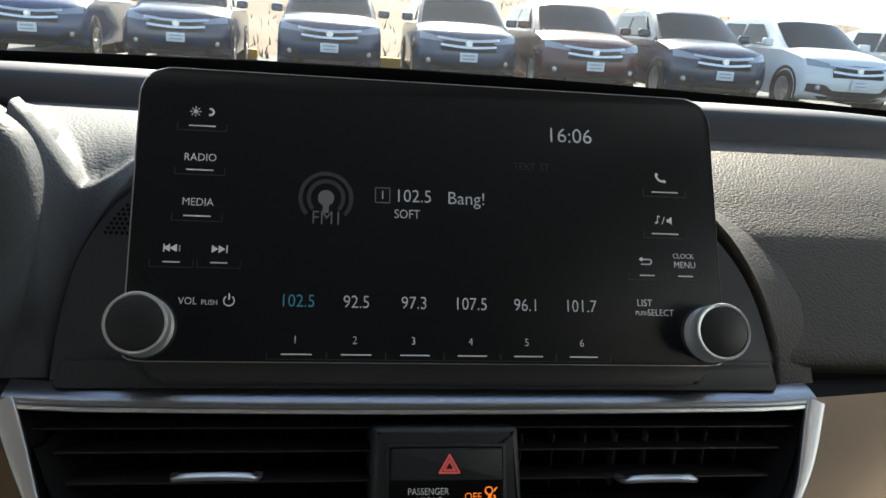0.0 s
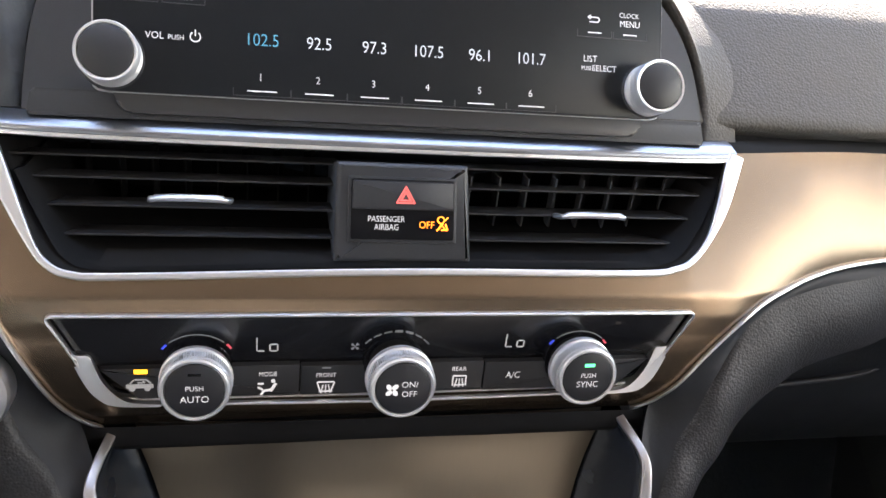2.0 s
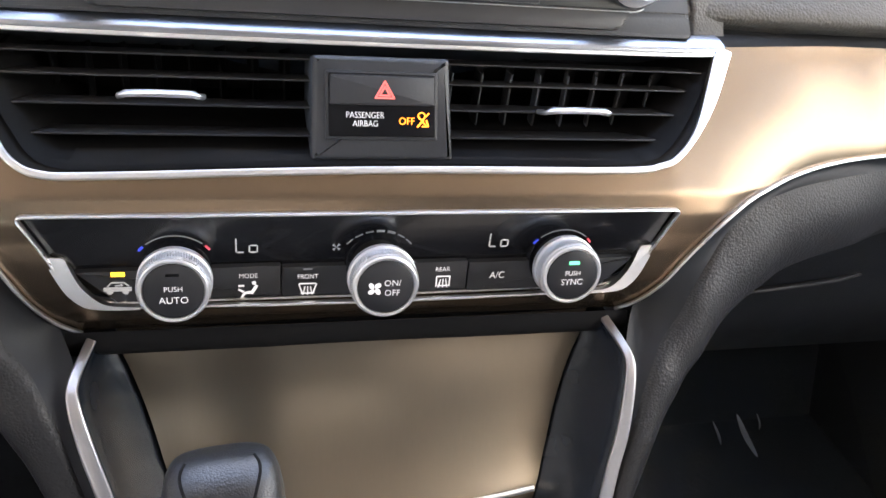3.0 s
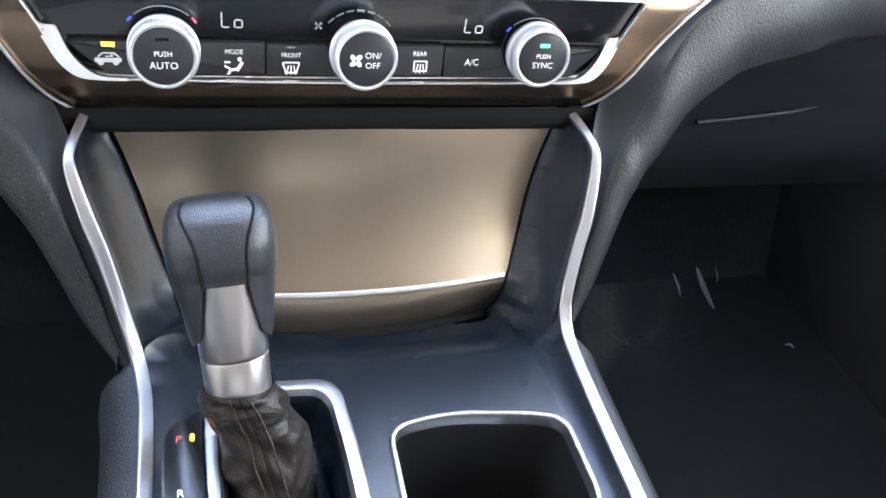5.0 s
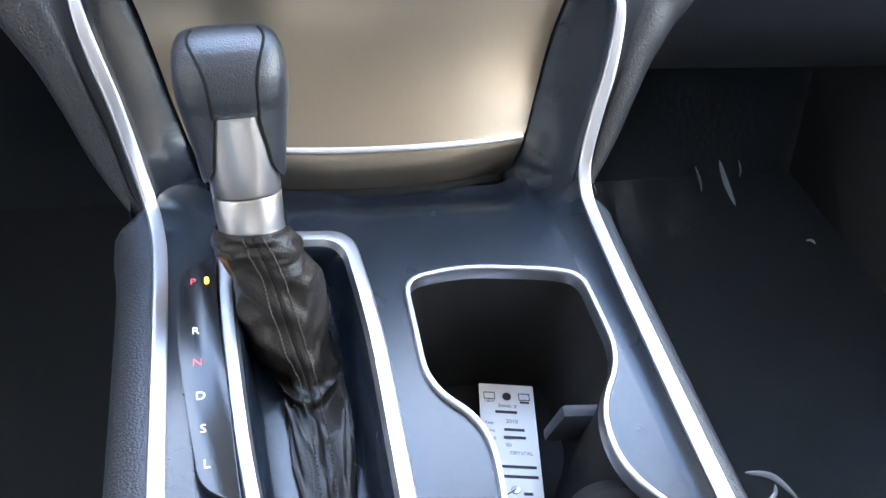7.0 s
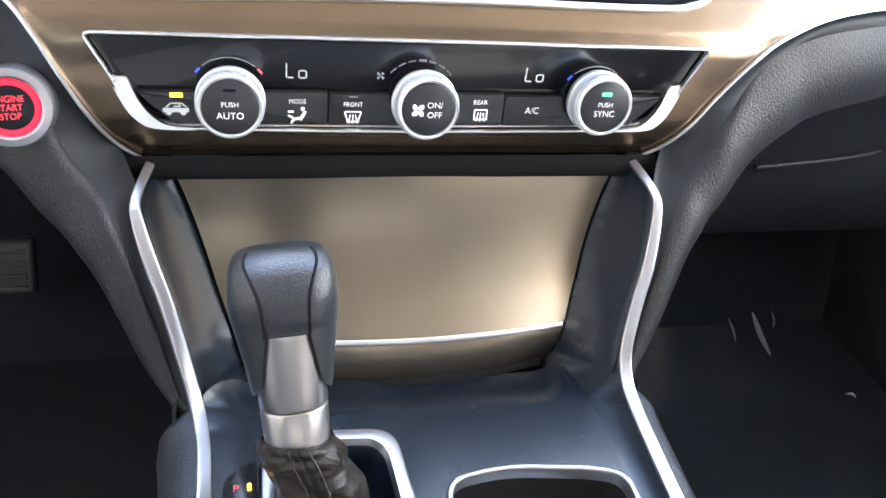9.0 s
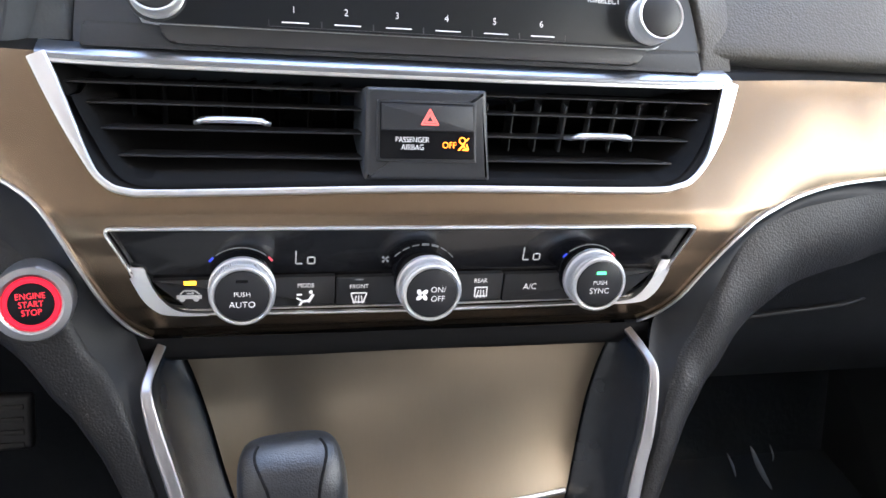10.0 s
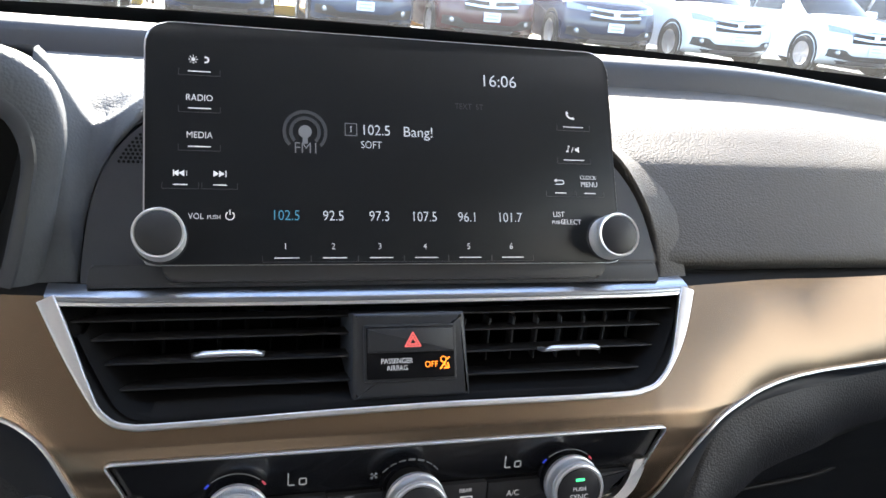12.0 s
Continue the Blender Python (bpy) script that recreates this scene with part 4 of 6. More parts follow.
for dx, dy, w, h, a in ((0, -0.0012, 0.0128, 0.0022, 0), (-0.0036, 0.0014, 0.0030, 0.0007, 48), (0.0004, 0.0025, 0.0054, 0.0007, 0), (0.0042, 0.0014, 0.0030, 0.0007, -42), (0.0006, 0.0008, 0.0034, 0.0006, 0), (0.0020, 0.0013, 0.0014, 0.0006, -50)):
    box(bm, (w, h, 0.0003), KR @ pose(dx, dy, 0, 0, 0, a))
for dx in (-0.0036, 0.0036):
    lathe([(0, 0.0004), (0.0015, 0.0004), (0.0015, 0), (0, 0)], KR @ Matrix.Translation((dx, -0.0024, 0)), 14, bm)
part("recirculation_sign", bm, SEGMENT, climate, smooth=0)
bm = bmesh.new()
bar(bm, KB, -0.1255, 0.0072, 0.0062, 0.0022)
part("pilot_light", bm, YELLOW, climate, "lit yellow pilot light", smooth=0)
bm = bmesh.new()
bar(bm, KB, -0.0350, 0.0074, 0.0046, 0.0008)
part("pilot_light", bm, FAINT_TEXT, climate, smooth=0)

# ---- storage lid below ----
lid = thing("storage_lid", (0, 0.0, 0.64), "champagne metallic storage lid with a silver lower bar", "storage lid")


LID_CURVE = [(p.x, p.y) for p in smooth_line([(0.0352, 0.7500, 0), (0.0338, 0.7385, 0), (0.0298, 0.7250, 0), (0.0235, 0.7100, 0), (0.0146, 0.6950, 0), (0.0034, 0.6800, 0), (-0.0080, 0.6680, 0),
                                             (-0.0192, 0.6580, 0), (-0.0235, 0.6510, 0), (-0.0252, 0.6420, 0), (-0.0235, 0.6280, 0)], 10)]


def lid_point(x, f):
    """f runs from 0 at the top to 1 at the foot."""
    y, z = LID_CURVE[min(len(LID_CURVE) - 1, round(f * (len(LID_CURVE) - 1)))]
    half = lerp([(0, 0.1325), (0.1, 0.1305), (0.7, 0.1005), (0.85, 0.0972), (0.94, 0.0945), (1.0, 0.0890)], f)
    u = x * half
    return Vector((u, y + (0.003 + 0.010 * f) * x * x, z - 0.002 * x * x * f))


rows = [[lid_point(-1 + k / 12, f) for k in range(25)] for f in [j / 50 for j in range(51)]]
rows += [[p + Vector((0, 0.004, 0)) for p in row] for row in rows[::-1]]
part("panel", sheet(rows), BIN, lid, smooth=50)
strip = [lid_point(0.985 * (-1 + k / 12), 0.70) + Vector((0, -0.001, 0)) for k in range(25)]
part("lid_bar", sweep(strip, 0.0038, 0.002, up=(0, -0.85, 0.5)), CHROME, lid, "thin bright silver bar")

part("foot_joint", sweep([lid_point(-1 + k / 12, 1.0) + Vector((0, -0.0015, 0.0012)) for k in range(25)], 0.0062, 0.0026, up=(0, -0.7, 0.7)), DEEP, lid, "dark joint at the foot")

# ---- centre console ----
console = thing("center_console", (0, -0.3, 0.3), "black satin centre console with silver edge strips", "console")
CUP = rounded([(0.0062, -0.1075), (0.0400, -0.1015), (0.0880, -0.1080), (0.1062, -0.1140), (0.1066, -0.1720), (0.0842, -0.2015), (0.0832, -0.2340), (0.1030, -0.2590), (0.1080, -0.3000), (0.0130, -0.3000),
               (0.0268, -0.2320), (0.0275, -0.2005), (0.0048, -0.1770)], [0.012, 0.02, 0.014, 0.014, 0.018, 0.016, 0.016, 0.02, 0.03, 0.03, 0.02, 0.016, 0.016], 7)
GATE = rounded([(-0.0885, -0.0700), (-0.0170, -0.0740), (-0.0110, -0.1400), (-0.0130, -0.2500), (-0.0200, -0.2800), (-0.0740, -0.2800), (-0.0845, -0.2100), (-0.0895, -0.1250)],
               [0.012, 0.014, 0.03, 0.03, 0.02, 0.02, 0.03, 0.03], 7)


# silver edge strips that climb to the dash
STRIP_EAST = [(0.1405, 0.0330, 0.7490), (0.1460, 0.0085, 0.7425), (0.1455, -0.0030, 0.7330), (0.1403, -0.0187, 0.7095), (0.1345, -0.0290, 0.6880), (0.1285, -0.0430, 0.6620),
              (0.1262, -0.0580, 0.6510), (0.1252, -0.0750, 0.6480), (0.1240, -0.1000, 0.6475), (0.1225, -0.1500, 0.6470), (0.1195, -0.3000, 0.6460), (0.1195, -0.6100, 0.6440)]
STRIP_WEST = [(0.1430, 0.0330, 0.7490), (0.1485, 0.0105, 0.7425), (0.1475, -0.0010, 0.7357), (0.1415, -0.0140, 0.7170), (0.1345, -0.0250, 0.6960), (0.1260, -0.0410, 0.6640),
              (0.1222, -0.0510, 0.6520), (0.1190, -0.0670, 0.6478), (0.1170, -0.0900, 0.6470), (0.1162, -0.1500, 0.6470), (0.1160, -0.3000, 0.6460), (0.1160, -0.6100, 0.6440)]


def strip_at(s, y):
    """How far out and how high the edge strip runs beside the deck."""
    table = [(-b, a, c) for a, b, c in (STRIP_EAST if s > 0 else STRIP_WEST)[4:]]
    return lerp([(b, a) for b, a, c in table], -y) - 0.0030, lerp([(b, c) for b, a, c in table], -y) - 0.0016


def crease_at(s, y):
    """Where the level deck turns up into the slope below the strip."""
    return lerp([(0.02, 0.0950), (0.035, 0.1025), (0.06, 0.1060), (0.09, 0.1078), (0.12, 0.1090), (0.7, 0.1090)], -y) if s > 0 else lerp([(0.02, 0.0900), (0.035, 0.0960), (0.06, 0.1010), (0.09, 0.1040), (0.7, 0.1060)], -y)


def deck_z(x, y):
    s = 1 if x >= 0 else -1
    level = 0.6370 - 0.0100 * step(-0.058, -0.024, y) * (1 - 0.6 * step(0.08, 0.10, abs(x))) + (0.0035 * step(0.0, -0.03, x) + 0.0035 * step(-0.088, -0.104, x))
    xc, (xs, zs) = crease_at(s, y), strip_at(s, y)
    t = min(max((abs(x) - xc) / max(0.004, xs - xc), 0.0), 1.0)
    return level + (zs - level) * (0.72 * t ** 1.25 + 0.28 * t ** 3)


bm = bmesh.new()
nx, ny = 150, 220
grid = []
for j in range(ny + 1):
    row = []
    for i in range(nx + 1):
        u = -1 + 2 * i / nx
        s, u = (1 if u >= 0 else -1), abs(u)
        front = -0.0215 if u < 0.8 else -0.0240 - 0.0265 * (u - 0.8) / 0.2
        y = front + (-0.61 - front) * (j / ny) ** 1.15
        xc, xs = crease_at(s, y), strip_at(s, y)[0]
        x = s * (u / 0.8 * xc if u < 0.8 else xc + (xs - xc) * (u - 0.8) / 0.2)
        row.append(bm.verts.new((x, y, deck_z(x, y))))
    grid.append(row)
for a, b in zip(grid, grid[1:]):
    for i in range(nx):
        c = (a[i].co + b[i + 1].co) / 2
        if not inside(c.x, c.y, CUP) and not inside(c.x, c.y, GATE):
            bm.faces.new((a[i], a[i + 1], b[i + 1], b[i]))
bmesh.ops.delete(bm, geom=[v for v in bm.verts if not v.link_faces], context='VERTS')
part("deck", bm, SATIN, console, "dark satin console top", smooth=80)

KNEE_RIDGE = [(0.60, 0.125, 0.840), (0.45, 0.080, 0.839), (0.34, 0.062, 0.836), (0.285, 0.054, 0.832), (0.255, 0.050, 0.828), (0.235, 0.047, 0.822), (0.220, 0.043, 0.815), (0.209, 0.039, 0.807), (0.200, 0.034, 0.797),
              (0.192, 0.028, 0.786), (0.185, 0.023, 0.776), (0.178, 0.018, 0.762), (0.168, 0.012, 0.749), (0.161, 0.003, 0.738), (0.1545, -0.0055, 0.7245), (0.1480, -0.0160, 0.7060), (0.1390, -0.0290, 0.681), (0.1315, -0.0440, 0.6555), (0.1255, -0.0525, 0.6475)]
KNEE_EDGE = [(0.60, 0.130, 0.785), (0.45, 0.085, 0.790), (0.35, 0.065, 0.788), (0.305, 0.050, 0.786), (0.275, 0.044, 0.782), (0.253, 0.039, 0.777), (0.239, 0.033, 0.772), (0.229, 0.029, 0.767), (0.221, 0.025, 0.761),
             (0.213, 0.020, 0.754), (0.205, 0.014, 0.745), (0.196, 0.007, 0.735), (0.1870, 0.002, 0.7260), (0.179, -0.005, 0.7170), (0.171, -0.0115, 0.7060), (0.161, -0.0230, 0.6890), (0.150, -0.0355, 0.667), (0.138, -0.0465, 0.6510), (0.1310, -0.0535, 0.6435)]

# edge strips, padded cheeks and channel walls
for s in (-1, 1):
    line = smooth_line([(s * x, y, z) for x, y, z in (STRIP_EAST if s > 0 else STRIP_WEST)], 8)
    tilt = lambda t, s=s: Vector((-s * 0.15, -0.75, 0.65)).lerp(Vector((-s * 0.35, 0, 0.93)), step(0.25, 0.6, t))
    part("edge_strip", sweep(line, lambda t: 0.0050 + 0.0025 * step(0.05, 0.3, t), 0.0040, up=tilt, sides=20, power=4.5), ALU, console, "satin silver edge strip")
    # smooth wall of the channel between strip and lid
    foot = lid_point(s * 1.0, 0.99) + Vector((s * 0.0008, 0.004, 0))
    rows = []
    for i in range(0, 53):
        p = line[i]
        f = i / 52
        q = lid_point(s * 1.0, 0.04 + 0.95 * f) + Vector((s * 0.0008, 0.004, 0))
        inner = p + Vector((-s * 0.003, 0.001, -0.0015))
        rows.append([p] + [inner.lerp(q, t) + Vector((s * 0.003, 0.003, -0.0015)) * math.sin(math.pi * t) for t in (0, 0.2, 0.4, 0.6, 0.8, 1.0)])
    for i in range(53, 62):         # runs on below the deck
        p, d = line[i], (0.0011 if s > 0 else 0.0036) * (i - 52)
        inner = p + Vector((-s * 0.003, 0.001, -0.0015 - d))
        q = foot + Vector((s * 0.0004 * (i - 52), -0.0022 * (i - 52), -d))
        rows.append([p] + [inner.lerp(q, t) + Vector((s * 0.003, 0.003, -0.0015)) * math.sin(math.pi * t) for t in (0, 0.2, 0.4, 0.6, 0.8, 1.0)])
    part("channel_wall", sheet(rows), SATIN, console, smooth=70)
    # outer flank of the console
    rows = []
    for i in range(50, len(line)):
        p = line[i]
        g = min(1.0, 0.15 + (i - 50) / 5.0) ** 0.5
        w = (1.25 if s < 0 else 0.95) * g
        rows.append([p, p + Vector((s * 0.004 * w, 0, 0.0012)), p + Vector((s * 0.010 * w, 0, -0.0005)), p + Vector((s * 0.0145 * w, 0, -0.005)), p + Vector((s * 0.0175 * w, 0, -0.012)), p + Vector((s * 0.020 * w, 0, -0.03)), p + Vector((s * 0.024 * w, 0, -0.38))])
    part("flank", sheet(rows), FLANK, console, "fine-grained blue-grey console side", smooth=60)
    # padded knee cheek between dash line and strip
    stations = [((x, decor_y(s * x, z), z - 0.0015), r, o) for (x, z), r, o in zip((SILVER if s > 0 else SILVER_WEST)[11:1:-1], KNEE_RIDGE[3:13], KNEE_EDGE[3:13])]
    stations = list(zip([(0.60, 0.12, 0.8475), (0.45, 0.075, 0.847), (0.35, 0.058, 0.8455)], KNEE_RIDGE, KNEE_EDGE)) + stations
    stations += list(zip([(0.1480, 0.015, 0.744), (0.1465, 0.002, 0.7350), (0.1395, -0.0135, 0.713), (0.1310, -0.0280, 0.684), (0.1240, -0.042, 0.660), (0.1195, -0.0500, 0.6500)], KNEE_RIDGE[13:], KNEE_EDGE[13:]))
    lines = [smooth_line([(s * q[c][0], q[c][1], q[c][2]) for q in stations], 5) for c in range(3)]
    panel, pad = [], []
    for a, r, b in zip(*lines):
        size = min(1.0, (b - r).length / 0.03)
        out = Vector((s * 0.25, -1, 0.15)) * size
        panel.append([a.lerp(r, t) - Vector((0, -1, 0.2)) * d * min(1.0, (r - a).length / 0.02) for t, d in ((0, 0), (0.15, 0.0015), (0.35, 0.0025), (0.6, 0.0025), (0.82, 0.0012), (0.94, 0.0002))] + [r + out * 0.0004])
        crease = step(0.815, 0.775, r.z)
        swell = [r.lerp(b, t) + out * (d * crease + 0.0060 * math.sin(math.pi * min(1.0, t * 0.9)) * (1 - crease)) for t, d in ((0.0, 0.0004), (0.025, 0.0026), (0.07, 0.0040), (0.16, 0.0052), (0.30, 0.0060), (0.45, 0.0060), (0.60, 0.0052), (0.75, 0.0036), (0.88, 0.0014), (1.0, -0.0022))]
        away = Vector((s * 0.003, 0.055, -0.004)) * (0.15 + 0.85 * step(0.66, 0.74, b.z))
        pad.append(swell + [b + away * 0.12 + out * -0.004, b + away * 0.4, b + away, b + away * 2.2])
    part("knee_panel", sheet(panel), KNEE, dashboard, "smooth black panel", smooth=60)
    part("knee_pad", sheet(pad), LEATHER, dashboard, "padded grained knee bolster", smooth=70)

# cup holder
cup = thing("cup_holder", (0.06, -0.2, 0.56), "deep black cup holder with a silver rim", "cup holder")
rim = [Vector((x, y, deck_z(x, y) + 0.0012)) for x, y in CUP]
part("rim", sweep([p - Vector((0, 0, 0.0030)) for p in rim], 0.0035, 0.0100, up=(0, 0, 1), closed=True, sides=16, power=4.0), ALU, cup, "satin silver rim")
shrunk = lambda f, z: [Vector((0.060 + (x - 0.060) * f, -0.195 + (y + 0.195) * f, z)) for x, y in CUP]
bm = sheet([[p + Vector((0, 0, -0.001)) for p in rim], shrunk(0.965, 0.625), shrunk(0.93, 0.60), shrunk(0.90, 0.555), shrunk(0.85, 0.548), shrunk(0.01, 0.548)], closed=True)
part("well", bm, VENT_BLACK, cup, "black plastic well", smooth=50)
bm = bmesh.new()
box(bm, (0.030, 0.007, 0.040), pose(0.091, -0.183, 0.598, 14, 0, -6), 0.0025)
part("grip_flap", bm, LEDGE, cup, "sprung black grip flap")
bm = lathe([(0, 0.074), (0.024, 0.074), (0.030, 0.069), (0.032, 0.0), (0, 0)], pose(0.086, -0.250, 0.552, 8, -6, 0), 40)
part("divider_post", bm, VENT_BLACK, cup, "rounded black divider")

# paper tag standing in the cup holder
T = axes((0.0702, -0.1387, 0.5600), (0.979, -0.204, 0.0), (0.204, 0.979, 0.03))
tag = thing("key_tag", (0.07, -0.2, 0.55), "white printed card key tag standing in the cup holder", "tag")
part("card", slab([(-0.0165, 0.0105), (-0.0165, -0.080), (0.0165, -0.080), (0.0165, 0.0105)], 0.0006, T), PAPER, tag)
part("punch_hole", lathe([(0, 0.0004), (0.0026, 0.0004), (0.0026, -0.0002), (0, -0.0002)], T @ Matrix.Translation((0, 0.002, 0)), 20), INK, tag)
TP = T @ Matrix.Translation((0, 0, 0.0002))
for x in (-0.0105, 0.0105):
    bm = bmesh.new()
    for dx, dy, w, h in ((0, 0.0022, 0.0064, 0.0004), (0, -0.0022, 0.0064, 0.0004), (-0.0032, 0, 0.0004, 0.0044), (0.0032, 0, 0.0004, 0.0044)):
        bar(bm, TP, x + dx, 0.0022 + dy, w, h)
    if x > 0:
        bar(bm, TP, x, -0.0016, 0.0056, 0.0012)
    part("tick_box", bm, INK, tag, smooth=0)
letters("NEW", 0.0026, TP @ Matrix.Translation((-0.0105, -0.0016, 0)), INK, tag)
letters("Stock #", 0.0036, TP @ Matrix.Translation((0, -0.0045, 0)), INK, tag)
letters("2018", 0.0036, TP @ Matrix.Translation((0.002, -0.0150, 0)), INK, tag)
letters("SD", 0.0032, TP @ Matrix.Translation((-0.001, -0.0305, 0)), INK, tag)
letters("CRYSTAL", 0.0032, TP @ Matrix.Translation((0.006, -0.0355, 0)), INK, tag)
for w, x, y in ((0.013, -0.001, -0.0088), (0.012, 0.003, -0.0205), (0.013, 0.003, -0.0255), (0.024, 0.002, -0.0440), (0.023, 0.003, -0.0500), (0.005, 0.008, -0.0600)):
    bm = bmesh.new()
    bar(bm, TP, x, y, w, 0.0017, 0.0002)
    part("print_line", bm, INK, tag, smooth=0)
for body, y in (("Year", -0.0165), ("Make", -0.0215), ("Model", -0.0265), ("Body", -0.0320), ("Color", -0.0370)):
    letters(body, 0.0028, TP @ Matrix.Translation((-0.0115, y, 0)), INK, tag)
part("eyelet", lathe([(0.0010, 0.0008), (0.0022, 0.0010), (0.0026, 0.0), (0, 0.0)], TP @ Matrix.Translation((0.001, -0.058, 0)), 16), ALU, tag, "small metal eyelet")
part("wire", sweep(smooth_line([TP @ Vector(p) for p in ((0.001, -0.058, 0.001), (-0.006, -0.064, 0.004), (-0.012, -0.072, 0.003))], 6), 0.0006, 0.0006, up=(0, 0, 1), sides=6), INK, tag)

# shift gate: silver ring, gear plate and the hollow under the boot
gate = thing("shift_gate", (-0.06, -0.16, 0.63), "silver framed shift gate with a glossy gear plate", "shift gate")
ring = [Vector((x, y, deck_z(x, y) + 0.004)) for x, y in GATE]


def shifted(ps, f, dz):
    c = Vector((-0.051, -0.17, 0))
    return [Vector((c.x + (p.x - c.x) * (1 - f / 0.038), c.y + (p.y - c.y) * (1 - f / 0.10), p.z + dz)) for p in ps]


part("ring", sheet([shifted(ring, -0.001, -0.004), shifted(ring, -0.0004, 0.0), shifted(ring, 0.0012, 0.0012), shifted(ring, 0.0066, 0.0006), shifted(ring, 0.0085, -0.003)], closed=True), ALU, gate, "wide satin silver ring", smooth=50)
part("well", sheet([shifted(ring, 0.0085, -0.003), shifted(ring, 0.0098, -0.005), shifted(ring, 0.0115, -0.016), shifted(ring, 0.0135, -0.030), shifted(ring, 0.0165, -0.0335), shifted(ring, 0.034, -0.0335)], closed=True), SATIN, gate, "dark hollow of the gate", smooth=60)
plate = rounded([(-0.1085, -0.1000), (-0.0905, -0.0890), (-0.0895, -0.1250), (-0.0845, -0.2100), (-0.0830, -0.2290), (-0.0990, -0.2200), (-0.1080, -0.1500)], [0.010, 0.002, 0.01, 0.02, 0.002, 0.010, 0.03], 6)
G = pose(0, 0, 0.6475, 0, 0, 0)
part("gear_plate", slab(plate, 0.006, G, bevel=0.0008), PLATE_GLOSS, gate, "glossy black gear plate")
for body, x, y, mat in (("P", -0.1010, -0.1070, DIM_RED), ("R", -0.1000, -0.1385, WHITE_INK), ("N", -0.0993, -0.1570, DIM_RED), ("D", -0.0982, -0.1755, WHITE_INK), ("S", -0.0973, -0.1925, WHITE_INK), ("L", -0.0962, -0.2095, WHITE_INK)):
    letters(body, 0.0060, pose(x, y, 0.6477, 0, 0, 0), mat, gate, "gear_letter")
bm = slab(rounded([(-0.0010, 0.0021), (-0.0010, -0.0021), (0.0010, -0.0021), (0.0010, 0.0021)], 0.0009, 3), 0.0006, pose(-0.0945, -0.1065, 0.6480))
part("pilot_light", bm, YELLOW, gate, "lit amber pilot light", smooth=0)

# ---- shift lever ----
lever = thing("gear_lever", (-0.06, -0.16, 0.63), "leather gear lever with silver neck and creased black boot", "gear lever")
# neck leans forward and up: foot of the silver sleeve and top of the knob
F0, F1 = Vector((-0.0708, -0.1066, 0.6760)), Vector((-0.0780, -0.0645, 0.7664))
AX = (F1 - F0).normalized()
L = Matrix.Translation(F0) @ AX.to_track_quat('Z', 'Y').to_matrix().to_4x4()
rx = (L.to_3x3().inverted() @ Vector((1, 0, 0)))
L = L @ Matrix.Rotation(math.atan2(rx.y, rx.x), 4, 'Z')


def oval(h, w, d, off=0.0, power=2.5, n=96):
    out = []
    for k in range(n):
        a = 2 * math.pi * k / n
        c, s = math.cos(a), math.sin(a)
        out.append(L @ Vector((math.copysign(abs(c) ** (2 / power), c) * w, math.copysign(abs(s) ** (2 / power), s) * d + off, h)))
    return out


part("sleeve", sheet([oval(h, w, d, o, 2.2) for h, w, d, o in ((0.0228, 0.0150, 0.0146, 0), (0.0232, 0.0158, 0.0154, 0), (0.0242, 0.0161, 0.0157, 0), (0.036, 0.0163, 0.0160, 0), (0.0580, 0.0165, 0.0168, 0.0), (0.0615, 0.0160, 0.0168, 0.0), (0.0630, 0.0150, 0.0158, 0.0))], closed=True), NECK, lever, "brushed silver neck")
part("collar", sheet([oval(h, w, d, 0, 2.2) for h, w, d in ((0.0015, 0.0146, 0.0142), (0.0030, 0.0156, 0.0152), (0.0042, 0.0160, 0.0156), (0.0052, 0.0157, 0.0153), (0.0062, 0.0156, 0.0152), (0.0215, 0.0160, 0.0156), (0.0222, 0.0156, 0.0152), (0.0226, 0.0148, 0.0145))], closed=True), NECK, lever, "brushed silver collar")
# knob: two padded cheeks with an insert between them
body_keys = [(0.0288, 0.0168, 0.0115, 0.003), (0.0298, 0.0188, 0.0150, 0.003), (0.0345, 0.0197, 0.0172, 0.0025), (0.043, 0.0207, 0.0180, 0.002), (0.052, 0.0222, 0.0184, 0.0015), (0.058, 0.0232, 0.0188, 0.001), (0.0605, 0.0236, 0.0190, 0.001), (0.0625, 0.0240, 0.0192, 0.001), (0.068, 0.0248, 0.0200, 0.0), (0.076, 0.0252, 0.0205, 0.0), (0.082, 0.0248, 0.0197, 0.0005), (0.088, 0.0238, 0.0176, 0.0015), (0.0925, 0.0220, 0.0146, 0.003), (0.0958, 0.0190, 0.0108, 0.0045), (0.0974, 0.0135, 0.0068, 0.005), (0.0979, 0.004, 0.002, 0.005)]
body = [(p.x, p.y, p.z, lerp([(k[0], k[3]) for k in body_keys], p.x)) for p in smooth_line([Vector(k[:3]) for k in body_keys], 4)]
upper_rings = [oval(h, w, d, o, 2.7) for h, w, d, o in body if h > 0.0600]
h, w, d, o = [b for b in body if b[0] > 0.0600][0]
bm = sheet([oval(h + 0.001, w * 0.6, d * 0.6, o, 2.7), oval(h - 0.0004, w * 0.955, d * 0.955, o, 2.7)] + upper_rings + [[L @ Vector((0, 0.005, 0.0980))] * 96], closed=True)
